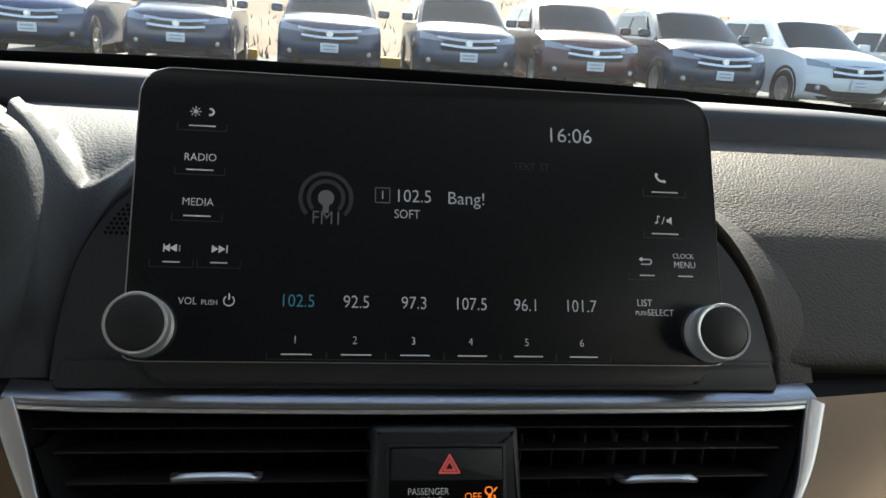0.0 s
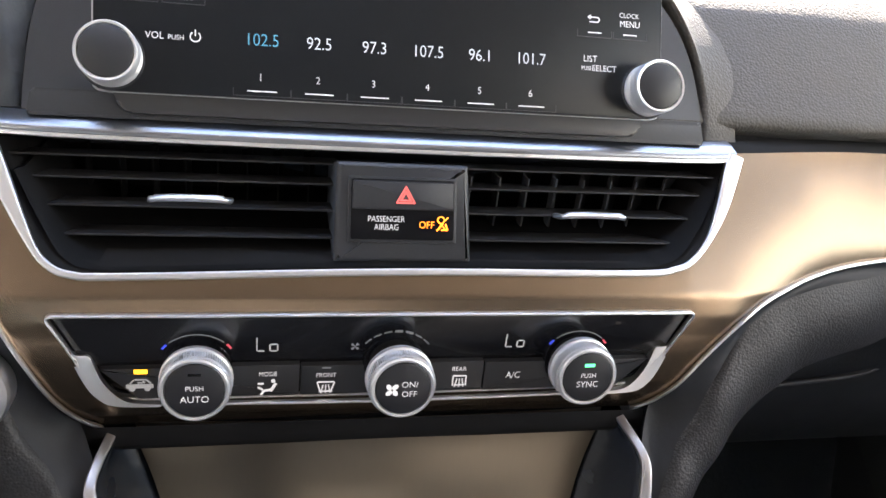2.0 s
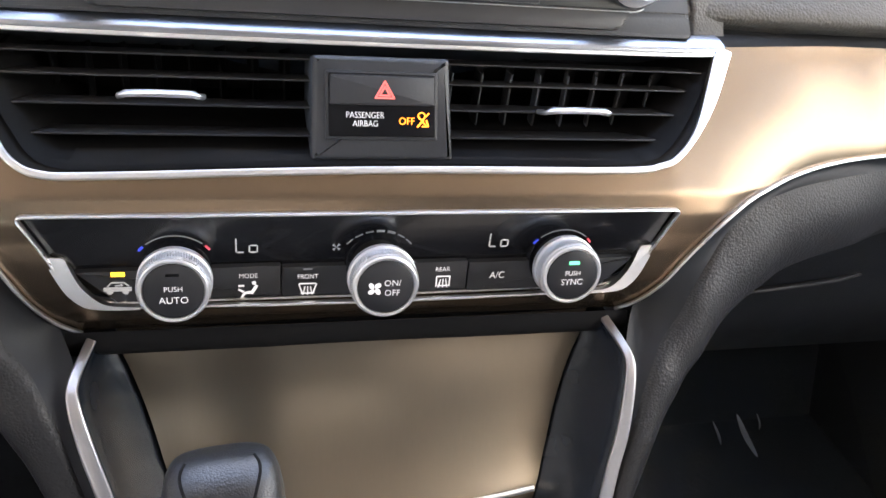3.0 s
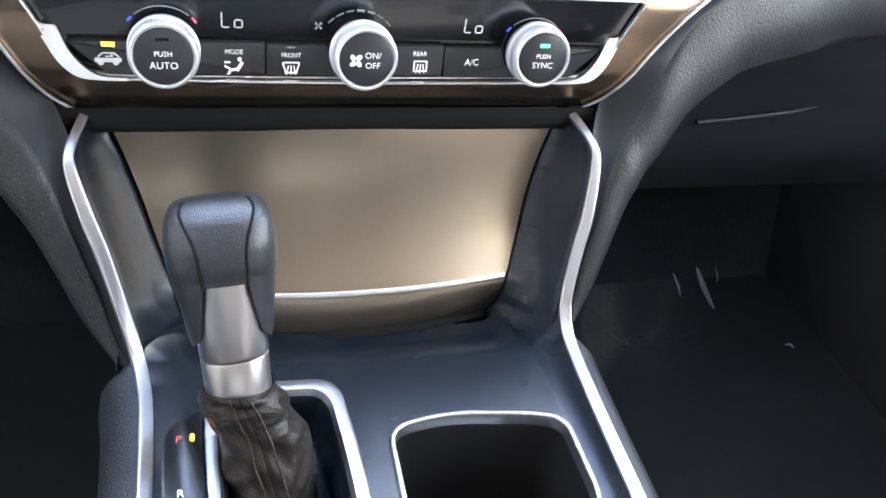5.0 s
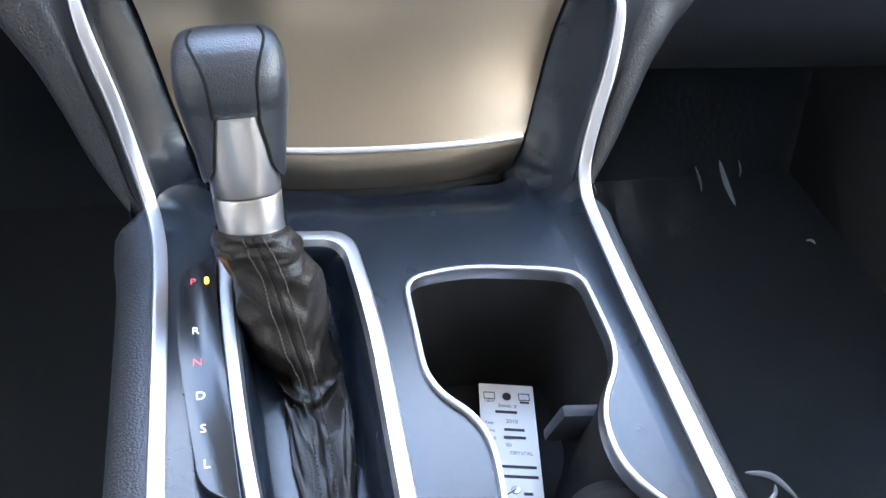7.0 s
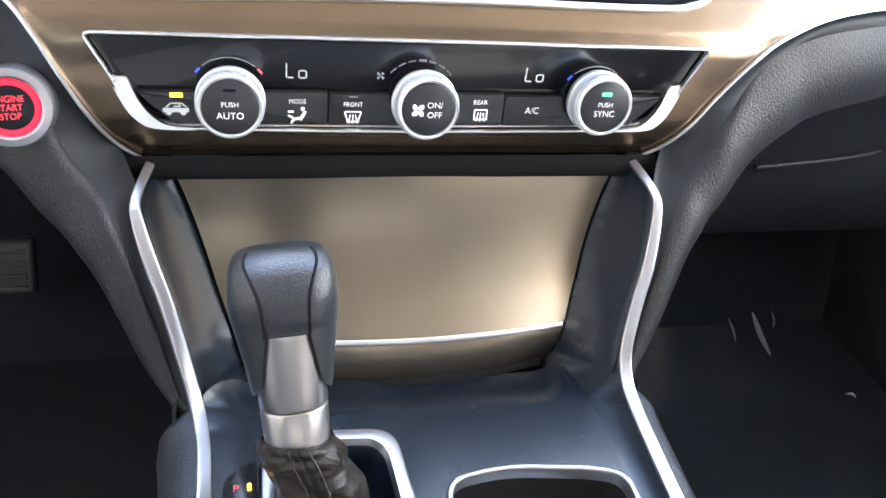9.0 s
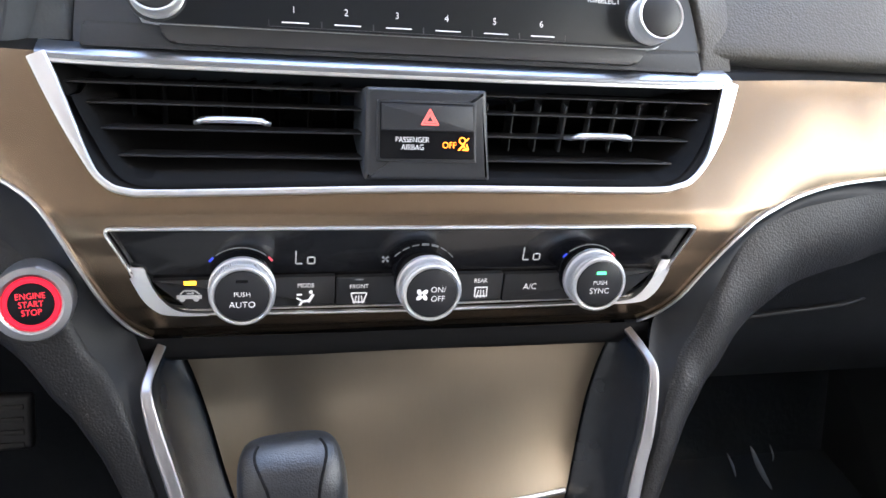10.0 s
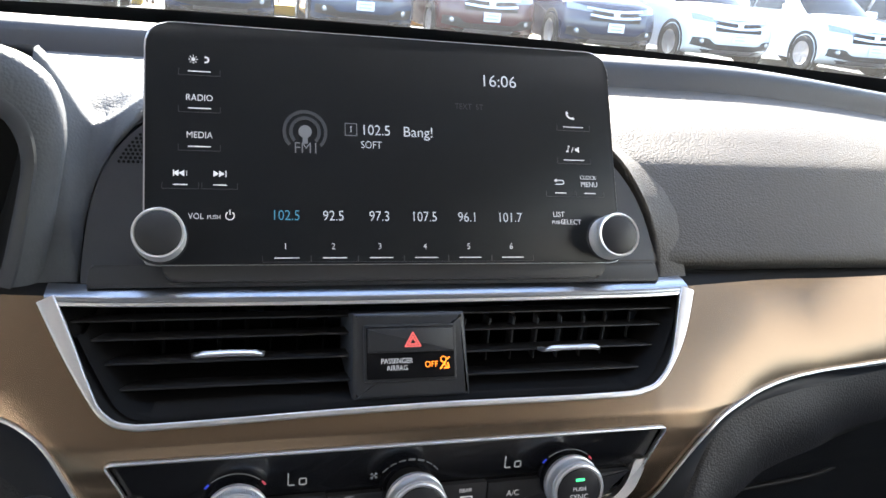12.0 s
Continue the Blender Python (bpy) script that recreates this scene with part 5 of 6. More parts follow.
# leather cheeks that reach down on both sides of the silver neck
for s in (-1, 1):
    rows = []
    for h, w, d, o in [b for b in body if b[0] < 0.0635]:
        gap = 0.0138 - 0.0036 * step(0.036, 0.062, h) + 0.0040 * (1 - step(0.0285, 0.0375, h))
        start_at = math.acos(min(1.0, gap / w) ** 1.35)
        row = []
        for k in range(29):
            a = start_at + (-math.pi / 2 - start_at) * k / 28
            c, q = math.cos(a), math.sin(a)
            row.append(L @ Vector((s * w * max(0.0, c) ** (2 / 2.7), -d * math.copysign(abs(q) ** (2 / 2.7), q) + o, h)))
        rows.append(row)
    cheek = thicken(sheet(rows), 0.0022)
    bmesh.ops.recalc_face_normals(cheek, faces=cheek.faces)
    part("cheek", cheek, KNOB_SKIN, lever, "dark leather cheek", smooth=60)
part("knob", bm, KNOB_SKIN, lever, "dark leather knob", smooth=60)
for s in (-1, 1):
    pts = []
    for h, xx in ((0.0966, 0.0140), (0.0945, 0.0158), (0.0915, 0.0158), (0.086, 0.0136), (0.0805, 0.0116), (0.073, 0.0104), (0.0605, 0.0100)):
        w, d, o = (lerp([(b[0], b[i]) for b in body], h) for i in (1, 2, 3))
        yy = -d * max(0.0, 1 - (xx / w) ** 2.7) ** (1 / 2.7) + o
        pts.append(L @ Vector((s * xx, yy - 0.0001, h)))
    part("seam", sweep(smooth_line(pts, 8), 0.0014, 0.0012, up=lambda t: L.to_3x3() @ Vector((0, -1, 0.3)), sides=8), DEEP, lever, "dark stitched seam")
# boot: a gathered leather sleeve that drops steeply from the collar and spreads over the floor of the gate
BOOT_RINGS = [(-0.1187, 0.6882, -0.0712, 0.0166, 0.032), (-0.1206, 0.6856, -0.0708, 0.0180, 0.036), (-0.1240, 0.6775, -0.0672, 0.0206, 0.040), (-0.1310, 0.6640, -0.0622, 0.0212, 0.043),
              (-0.1426, 0.6414, -0.0560, 0.0208, 0.044), (-0.1550, 0.6220, -0.0495, 0.0175, 0.046), (-0.1640, 0.6150, -0.0475, 0.0150, 0.052), (-0.1850, 0.6138, -0.0460, 0.0140, 0.080), (-0.2350, 0.6132, -0.0450, 0.0160, 0.130)]
front_line = smooth_line([(x, y, z) for y, z, x, w, d in BOOT_RINGS], 12)
sizes = smooth_line([(w, d, 0) for y, z, x, w, d in BOOT_RINGS], 12)
NB = 120
rows = []
for j, (p, q) in enumerate(zip(front_line, sizes)):
    g = j / (len(front_line) - 1)
    loose = step(0.06, 0.22, g)                  # tight at the collar, slack below
    lie = step(0.58, 0.78, g)
    back = Vector((0, 0.906, -0.42)).lerp(Vector((0, 1, -0.03)), lie).normalized()
    out = Vector((0, 0.42, 0.906)).lerp(Vector((0, 0.1, 1)), lie).normalized()
    row = []
    for k in range(NB):
        a = 2 * math.pi * k / NB - math.pi / 2   # the seam lies at a quarter of the way round
        c, n = math.cos(a), math.sin(a)
        u = math.atan2(c, -n)                    # angle from the seam, positive to the right
        v = g * 7.0
        sweep_fold = noise.noise(Vector((u * 0.75 + v * 0.9, v * 1.35 - u * 0.9, 3.7)))
        ridge = (1 - abs(noise.noise(Vector((u * 1.1 - v * 0.55, v * 1.9 + u * 1.1, 8.1))))) ** 3
        small = (1 - abs(noise.noise(Vector((u * 2.6 + v * 0.8, v * 4.2 - u * 1.7, 1.3))))) ** 4
        pull = 0.0006 * math.sin(v * 9.0) * math.exp(-(u / 0.22) ** 2)        # gathers along the seam
        bump = loose * (0.0046 * sweep_fold + 0.0022 * (ridge - 0.5) + 0.0004 * (small - 0.4)) * (0.55 + 0.45 * min(1.0, abs(u) / 0.35)) + loose * pull
        bump -= 0.0010 * math.exp(-(u / 0.05) ** 2) * loose
        w, d = q.x + bump, q.y / 2 + bump
        row.append(p + Vector((c * w, 0, 0)) + back * (q.y / 2 + n * d) + out * bump * lie)
    rows.append(row)
part("boot", sheet(rows, closed=True), BOOT, lever, "creased black leather boot", smooth=80)
for shift in (-5, 5):
    bm = bmesh.new()
    for j in range(5, len(rows) - 3):
        a, b = rows[j][shift % NB], rows[j + 1][shift % NB]
        d = b - a
        n = Vector((0, -0.9, 0.42)).lerp(Vector((0, 0, 1)), step(0.58, 0.78, j / len(rows)))
        for t in ((0.12, 0.42), (0.62, 0.92)) if d.length > 0.0036 else ((0.15, 0.85),):
            e, f = a.lerp(b, t[0]), a.lerp(b, t[1])
            box(bm, (0.0007, 0.0007, (f - e).length), Matrix.Translation((e + f) / 2 + n * 0.0003) @ d.to_track_quat('Z', 'Y').to_matrix().to_4x4())
    tagged(part("stitching", bm, THREAD, lever, "grey thread stitching", smooth=0), kind="stuff")
seam = [rows[j][0] + Vector((0, -0.0002, 0.0001)) for j in range(4, len(rows) - 1)]
part("boot_seam", sweep(seam, 0.0008, 0.0006, up=(0, -0.5, 1), sides=6), DEEP, lever, "boot seam")

# ---- start button beside the steering column ----
B0 = axes((-0.1985, 0.0090, 0.7945), (0.97, 0.12, 0), (0, 0.35, 0.94))
start = thing("start_button", (-0.1985, 0.03, 0.79), "round start button with red lit ring and silver bezel", "button")
part("bezel", lathe([(0.0132, -0.001), (0.0138, 0.0010), (0.0150, 0.0018), (0.0182, 0.0012), (0.0190, -0.0006), (0.0193, -0.003), (0.0193, -0.045), (0, -0.045)], B0, 56), ALU, start, "satin silver bezel")
part("lit_ring", lathe([(0.0, 0.0004), (0.0106, 0.0004), (0.0109, 0.0010), (0.0126, 0.0010), (0.0130, 0.0002), (0.0134, 0.0), (0.0134, -0.004), (0, -0.004)], B0, 56), RED, start, "glowing red ring")
part("face", lathe([(0, 0.0016), (0.0080, 0.0013), (0.0103, 0.0008), (0.0107, 0.0), (0.0107, -0.002), (0, -0.002)], B0, 48), SCREEN, start)
for body, v in (("ENGINE", 0.0041), ("START", 0.0), ("STOP", -0.0041)):
    letters(body, 0.0043, B0 @ Matrix.Translation((0, v, 0.0018)), RED_TEXT, start, squeeze=0.9)

# ---- instrument hood at the driver's side ----
hood = thing("instrument_hood", (-0.40, 0.12, 0.90), "grained black hood over the instruments", "instrument hood")
HALF = [(-0.2250, 0.880), (-0.2152, 0.905), (-0.2094, 0.9276), (-0.2035, 0.956), (-0.2012, 0.971), (-0.2032, 0.986), (-0.2110, 0.9990), (-0.2300, 1.0080), (-0.2700, 1.0150), (-0.3300, 1.0190), (-0.40, 1.0200)]
OPENING = smooth_line([Vector((x, 0.0945 + 0.12 * max(0, z - 0.93), z)) for x, z in HALF + [(-0.8 - x, z) for x, z in HALF[-2::-1]]], 5)


def hood_ring(grow, dy):
    return [Vector((-0.40 + (p.x + 0.40) * (1 + grow / 0.2), p.y + dy, 0.94 + (p.z - 0.94) * (1 + grow / (0.08 if grow < 0 else 0.04)))) for p in OPENING]


part("shell", sheet([hood_ring(0.0, 0.0), hood_ring(0.0025, 0.0006), hood_ring(0.0065, 0.003), hood_ring(0.0100, 0.007), hood_ring(0.0116, 0.012), hood_ring(0.0116, 0.020), hood_ring(0.0, 0.15)]), COWL_SKIN, hood, smooth=60)
part("bezel", sheet([hood_ring(0.0, 0.0), hood_ring(-0.0012, -0.0012), hood_ring(-0.0080, 0.0012), hood_ring(-0.0090, 0.004)]), POD, hood, "blue-grey bezel round the instruments", smooth=60)
part("lining", sheet([hood_ring(-0.0090, 0.004), hood_ring(-0.016, 0.04), hood_ring(-0.028, 0.09), [Vector((-0.4, 0.19, 0.9))] * len(OPENING)]), VENT_BLACK, hood)
part("gauge_ring", sweep([Vector((-0.318 + 0.055 * math.cos(2 * math.pi * k / 40), 0.150 + 0.02 * math.sin(2 * math.pi * k / 40), 0.928 + 0.052 * math.sin(2 * math.pi * k / 40))) for k in range(40)], 0.003, 0.004, up=(0, -1, 0.2), closed=True), ALU, hood, "thin silver gauge ring")

# ---- footwells, floor, seat, doors, roof: closes the place ----
bm = bmesh.new()
box(bm, (1.5, 2.6, 0.03), pose(0, -0.55, 0.245))
solo("floor", bm, CARPET, "black carpeted car floor", "floor", kind="structure")
bm = bmesh.new()
box(bm, (1.5, 0.03, 0.6), pose(0, 0.50, 0.50, -20))
solo("firewall", bm, CARPET, "black carpeted bulkhead ahead of the footwells", "wall", kind="structure")
rows = [[(x, 0.12, 0.775), (x, 0.138, 0.715), (x, 0.152, 0.695), (x, 0.158, 0.66), (x, 0.20, 0.57), (x, 0.28, 0.52), (x, 0.46, 0.51)] for x in (0.17, 0.3, 0.45, 0.6, 0.72)]
rows2 = [[(x, y, z) for y, z in ((0.84, 0.985), (0.74, 0.985), (0.62, 0.86), (0.50, 0.78), (0.44, 0.72), (0.44, 0.60))] for x in (-0.80, 0.0, 0.80)]
solo("bulkhead", thicken(sheet(rows2), 0.02), CARPET, "black bulkhead under the windscreen", "wall", kind="structure")
glove = thing("glove_box", (0.45, 0.2, 0.53), "black glove box door under the dash", "glove box")
GLOVE = material("dark_grey_grained_plastic", (0.016, 0.018, 0.021), 0.5, grain=0.5, grain_size=0.0012, cells=True)
part("door", sheet(rows), GLOVE, glove, smooth=60)
part("handle", sweep(smooth_line([(0.322, 0.152, 0.6732), (0.377, 0.150, 0.6800), (0.415, 0.150, 0.6850), (0.440, 0.156, 0.6870)], 6), 0.004, 0.006, up=(0, -1, 0.2)), PLASTIC, glove, "long black pull")
rows = [[(x, 0.16, 0.775), (x, 0.22, 0.68), (x, 0.34, 0.60), (x, 0.48, 0.58)] for x in (-0.72, -0.5, -0.3, -0.17)]
part("driver_knee_panel", sheet(rows), PLASTIC, dashboard, smooth=60)
for s in (-1, 1):
    rows = [[(s * ((0.132 if y < 0.05 else 0.146) + 0.02 * k / 4), y, 0.652 - 0.40 * k / 4) for k in range(5)] for y in (-0.06, -0.03, 0.06, 0.3, 0.5)]
    part("tunnel_side", sheet(rows), CARPET, console, "carpeted tunnel side", smooth=60)

# crumpled clear protective film over the passenger footwell
bm = bmesh.new()
nx, ny = 130, 170
g = []
for j in range(ny + 1):
    row = []
    for i in range(nx + 1):
        x, y = 0.185 + 0.525 * i / nx, -0.45 + 0.88 * j / ny
        z = 0.268 + max(0, (y - 0.22)) * 0.75
        p = Vector((x * 6, y * 6, 0.3))
        z += 0.008 * abs(noise.noise(p)) + 0.005 * abs(noise.noise(p * 2.7)) + 0.0012 * noise.noise(p * 7.0)
        fold = min(abs((x + 0.12 * y) % 0.115 - 0.0575), abs((y - 0.10 * x) % 0.135 - 0.0675))       # creases of the folded sheet
        z += 0.0035 * math.exp(-(fold / 0.006) ** 2) * (0.4 + 0.6 * abs(noise.noise(p * 0.8)))
        row.append(bm.verts.new((x, y, z)))
    g.append(row)
for a, b in zip(g, g[1:]):
    for i in range(nx):
        bm.faces.new((a[i], a[i + 1], b[i + 1], b[i]))
film = solo("floor_film", bm, FILM, "crumpled clear protective film on the footwell carpet", "floor film", smooth=60)

# pale strips added on the film: glints painted as colour
GLINT = material("film_glint_grey", (0.22, 0.24, 0.27), 0.2, rough_var=0.05, spec=0.9)
glints = (((0.534, 0.32, 0.353), (0.556, 0.315, 0.318), (0.592, 0.318, 0.272), 0.007), ((0.5025, 0.32, 0.344), (0.514, 0.315, 0.325), (0.529, 0.32, 0.300), 0.003),
         ((0.563, 0.32, 0.352), (0.570, 0.316, 0.338), (0.577, 0.32, 0.323), 0.002), ((0.383, -0.079, 0.292), (0.406, -0.089, 0.296), (0.424, -0.112, 0.290), 0.006),
         ((0.386, -0.113, 0.290), (0.400, -0.106, 0.294), (0.4085, -0.095, 0.290), 0.004), ((0.640, 0.225, 0.290), (0.645, 0.222, 0.293), (0.650, 0.218, 0.290), 0.003))
for a, b, c, w in glints:
    part("fold", sweep(smooth_line([a, b, c], 6), lambda t, w=w: 0.0006 + w * math.sin(math.pi * t) ** 0.8, 0.002, up=(-0.5, -0.6, 0.6), sides=8), GLINT, film, "pale strip added as a glint on the film")
pedal = thing("brake_pedal", (-0.345, 0.30, 0.45), "black ribbed rubber brake pedal", "pedal")
bm = bmesh.new()
box(bm, (0.10, 0.014, 0.055), pose(-0.345, 0.30, 0.480, -25), 0.006, 3)
part("pad", bm, RUBBER, pedal)
for k in range(4):
    bm = bmesh.new()
    box(bm, (0.085, 0.004, 0.005), pose(-0.345, 0.292, 0.480, -25) @ Matrix.Translation((0, 0, -0.018 + 0.012 * k)), 0.001)
    part("rib", bm, RUBBER, pedal)
part("arm", sweep(smooth_line([(-0.345, 0.306, 0.48), (-0.345, 0.37, 0.58), (-0.345, 0.42, 0.66)], 6), 0.012, 0.02, up=(1, 0, 0)), PLASTIC, pedal)

seat = thing("passenger_seat", (0.42, -0.62, 0.27), "dark cloth passenger seat", "seat")
rows = []
for j in range(13):
    f = j / 12
    y = -0.33 - 0.52 * f
    row = []
    for i in range(17):
        u = -1 + i / 8
        z = 0.53 + 0.03 * abs(u) ** 2.5 - 0.05 * f - 0.09 * (1 - min(1, f / 0.12)) ** 2 - (0.10 if abs(u) > 0.97 else 0)
        row.append((0.43 + 0.255 * u, y, z))
    rows.append(row)
part("cushion", thicken(sheet(rows), 0.02), CLOTH, seat, smooth=60)
bm = bmesh.new()
box(bm, (0.50, 0.12, 0.66), pose(0.43, -0.88, 0.86, 14), 0.05, 4)
part("backrest", bm, CLOTH, seat)
bm = bmesh.new()
box(bm, (0.46, 0.46, 0.20), pose(0.43, -0.60, 0.37), 0.03, 3)
part("seat_base", bm, PLASTIC, seat)

for s, side_name in ((-1, "wall_west"), (1, "wall_east")):
    bm = bmesh.new()
    box(bm, (0.06, 2.5, 0.68), pose(s * 0.76, -0.55, 0.59), 0.01)
    solo(side_name, bm, DOOR_CARD, "dark grey car door lining below the window", "door lining", kind="structure")
    bm = sweep(smooth_line([(s * 0.78, 0.40, 0.93), (s * 0.71, 0.18, 1.16), (s * 0.62, -0.05, 1.36)], 6), 0.06, 0.08, up=(s, 0, 0.3))
    solo("pillar", bm, HEADLINER, "beige lined windscreen pillar", "pillar", kind="structure")
    bm = sweep(smooth_line([(s * 0.74, -0.62, 0.92), (s * 0.68, -0.68, 1.18), (s * 0.60, -0.70, 1.38)], 6), 0.12, 0.06, up=(s, 0, 0.3))
    solo("pillar", bm, HEADLINER, "beige lined middle pillar", "pillar", kind="structure")
for s, nm in ((-1, "window_1"), (1, "window_2")):
    rows = [[(s * (0.785 - 0.16 * f), y, 0.93 + 0.44 * f) for f in (0, 0.3, 0.6, 1.0)] for y in (0.42, 0.1, -0.3, -0.66)]
    win = solo(nm, thicken(sheet(rows), 0.004), SIDE_PANE if s < 0 else WARM_PANE, "tinted glass side window", "window", kind="structure")
    win.visible_shadow = False
    rows = [[(s * (0.785 - 0.16 * f), y, 0.93 + 0.44 * f) for f in (0, 0.3, 0.6, 1.0)] for y in (-0.67, -1.2, -1.76)]
    solo(nm.replace("1", "3").replace("2", "4"), thicken(sheet(rows), 0.004), DIMMING_PANE, "unseen rear side window, darkened to dim the cabin", "window", kind="structure")
rows = [[(-0.70 + 1.40 * i / 4, -1.78, z) for i in range(5)] for z in (0.98, 1.12, 1.27)]
solo("window_5", thicken(sheet(rows), 0.004), DIMMING_PANE, "unseen rear window, darkened to dim the cabin", "window", kind="structure")
rows = [[(-0.62 + 1.24 * i / 12, y, z - 0.05 * (abs(-1 + i / 6)) ** 3) for i in range(13)] for y, z in ((0.06, 1.36), (-0.2, 1.40), (-0.7, 1.42), (-1.3, 1.38), (-1.75, 1.25))]
bm = thicken(sheet(rows), 0.04)
solo("ceiling", bm, HEADLINER, "beige cloth headliner", "ceiling", kind="structure")
bm = bmesh.new()
box(bm, (1.5, 0.08, 0.75), pose(0, -1.80, 0.62))
solo("wall_south", bm, CLOTH, "dark rear wall of the cabin", "wall", kind="structure")

rows = [[(-0.72 + 1.44 * i / 10, y - (0.40 if z < 1.0 else 0.30 if z < 1.2 else 0.16) * (abs(-1 + i / 5)) ** 2, z) for i in range(11)] for y, z in ((0.83, 0.975), (0.60, 1.12), (0.35, 1.25), (0.07, 1.375))]
bm = thicken(sheet(rows), 0.005)
screen_ob = solo("windscreen", bm, PANE, "clear laminated car windscreen", "windscreen", kind="structure")
screen_ob.visible_shadow = False
band = thing("windscreen_border", (0, 0.8, 0.98), "black border along the foot of the windscreen", "border", kind="structure")
rows = [[(-0.72 + 1.44 * i / 10, y - 0.40 * (abs(-1 + i / 5)) ** 2 - 0.006, z) for i in range(11)] for y, z in ((0.83, 0.975), (0.765, 1.0165))]
part("painted_band", sheet(rows), DEEP, band)

# ---- outside: asphalt, dry verge, bank and parked cars ----
ASPHALT = material("worn_asphalt", (0.065, 0.065, 0.068), 0.9, grain=0.6, grain_size=0.02, mottle=0.3, mottle_size=1.5)
DRY = material("dry_grass", (0.105, 0.058, 0.028), 0.95, grain=0.8, grain_size=0.08, mottle=0.35, mottle_size=1.2)
bm = bmesh.new()
bmesh.ops.create_grid(bm, x_segments=8, y_segments=8, size=900)
solo("ground", bm, ASPHALT, "grey worn asphalt of a car park", "ground", kind="structure")
bm = bmesh.new()
rows = []
for j in range(40):
    y = 19.5 + j * 2.2
    rows.append([(-120 + 240 * i / 80, y, 0.03 + 3.4 * step(22, 70, y) + 0.35 * noise.noise(Vector((-120 + 3 * i, y, 0)) * 0.12) * step(20, 26, y) - (0.3 if j == 0 else 0)) for i in range(81)])
solo("verge", sheet(rows), DRY, "sunlit dry brown grass bank behind the cars", "verge", kind="structure")
rng = np.random.default_rng(4)
bm = bmesh.new()
for k in range(4200):
    x, y = rng.uniform(-30, 45), 19.6 + 40 * rng.random() ** 2
    z0 = 0.03 + 3.4 * step(22, 70, y)
    h, a = rng.uniform(0.12, 0.34), rng.uniform(0, 6.28)
    w = 0.035
    q = [bm.verts.new((x + w * math.cos(a) * i, y + w * math.sin(a) * i, z0 - 0.1)) for i in (-1, 1)]
    bm.faces.new((q[0], q[1], bm.verts.new((x + rng.uniform(-0.2, 0.2), y, z0 + h))))
solo("grass_tufts", bm, DRY, "dry brown grass tufts", "grass", kind="stuff", smooth=0)

TYRE = material("tyre_rubber", (0.02, 0.02, 0.02), 0.8)
LAMP = material("headlamp_glass", (0.42, 0.44, 0.48), 0.12, metal=0.6)
DARK_GLASS = material("dark_car_glass", (0.006, 0.009, 0.011), 0.06, spec=0.25, rough_var=0.02)
PLATE = material("plate_white", (0.7, 0.72, 0.75), 0.5)


NOSE = [(0.20, 0.30), (0.30, 0.10), (0.42, 0.02), (0.55, 0.0), (0.68, 0.02), (0.80, 0.06), (0.90, 0.12), (0.97, 0.24), (1.01, 0.42)]


def nose_y(x, z):
    """How far back the front of a parked car lies at this place."""
    u = abs(x) / 0.92
    return lerp(NOSE, z) + 0.30 * u ** 3.2


def nose_patch(x0, x1, low, high, proud, nx=12):
    """A piece that follows the car's front between two heights, which may be functions of x."""
    low_at, high_at = (low if callable(low) else lambda x: low), (high if callable(high) else lambda x: high)
    rows = []
    for k in range(nx + 1):
        x = x0 + (x1 - x0) * k / nx
        zs = [low_at(x) + (high_at(x) - low_at(x)) * q / 4 for q in range(5)]
        rows.append([(x, nose_y(x, zs[0]) + 0.03, zs[0])] + [(x, nose_y(x, z) - proud, z) for z in zs] + [(x, nose_y(x, zs[-1]) + 0.03, zs[-1])])
    return sheet(rows)


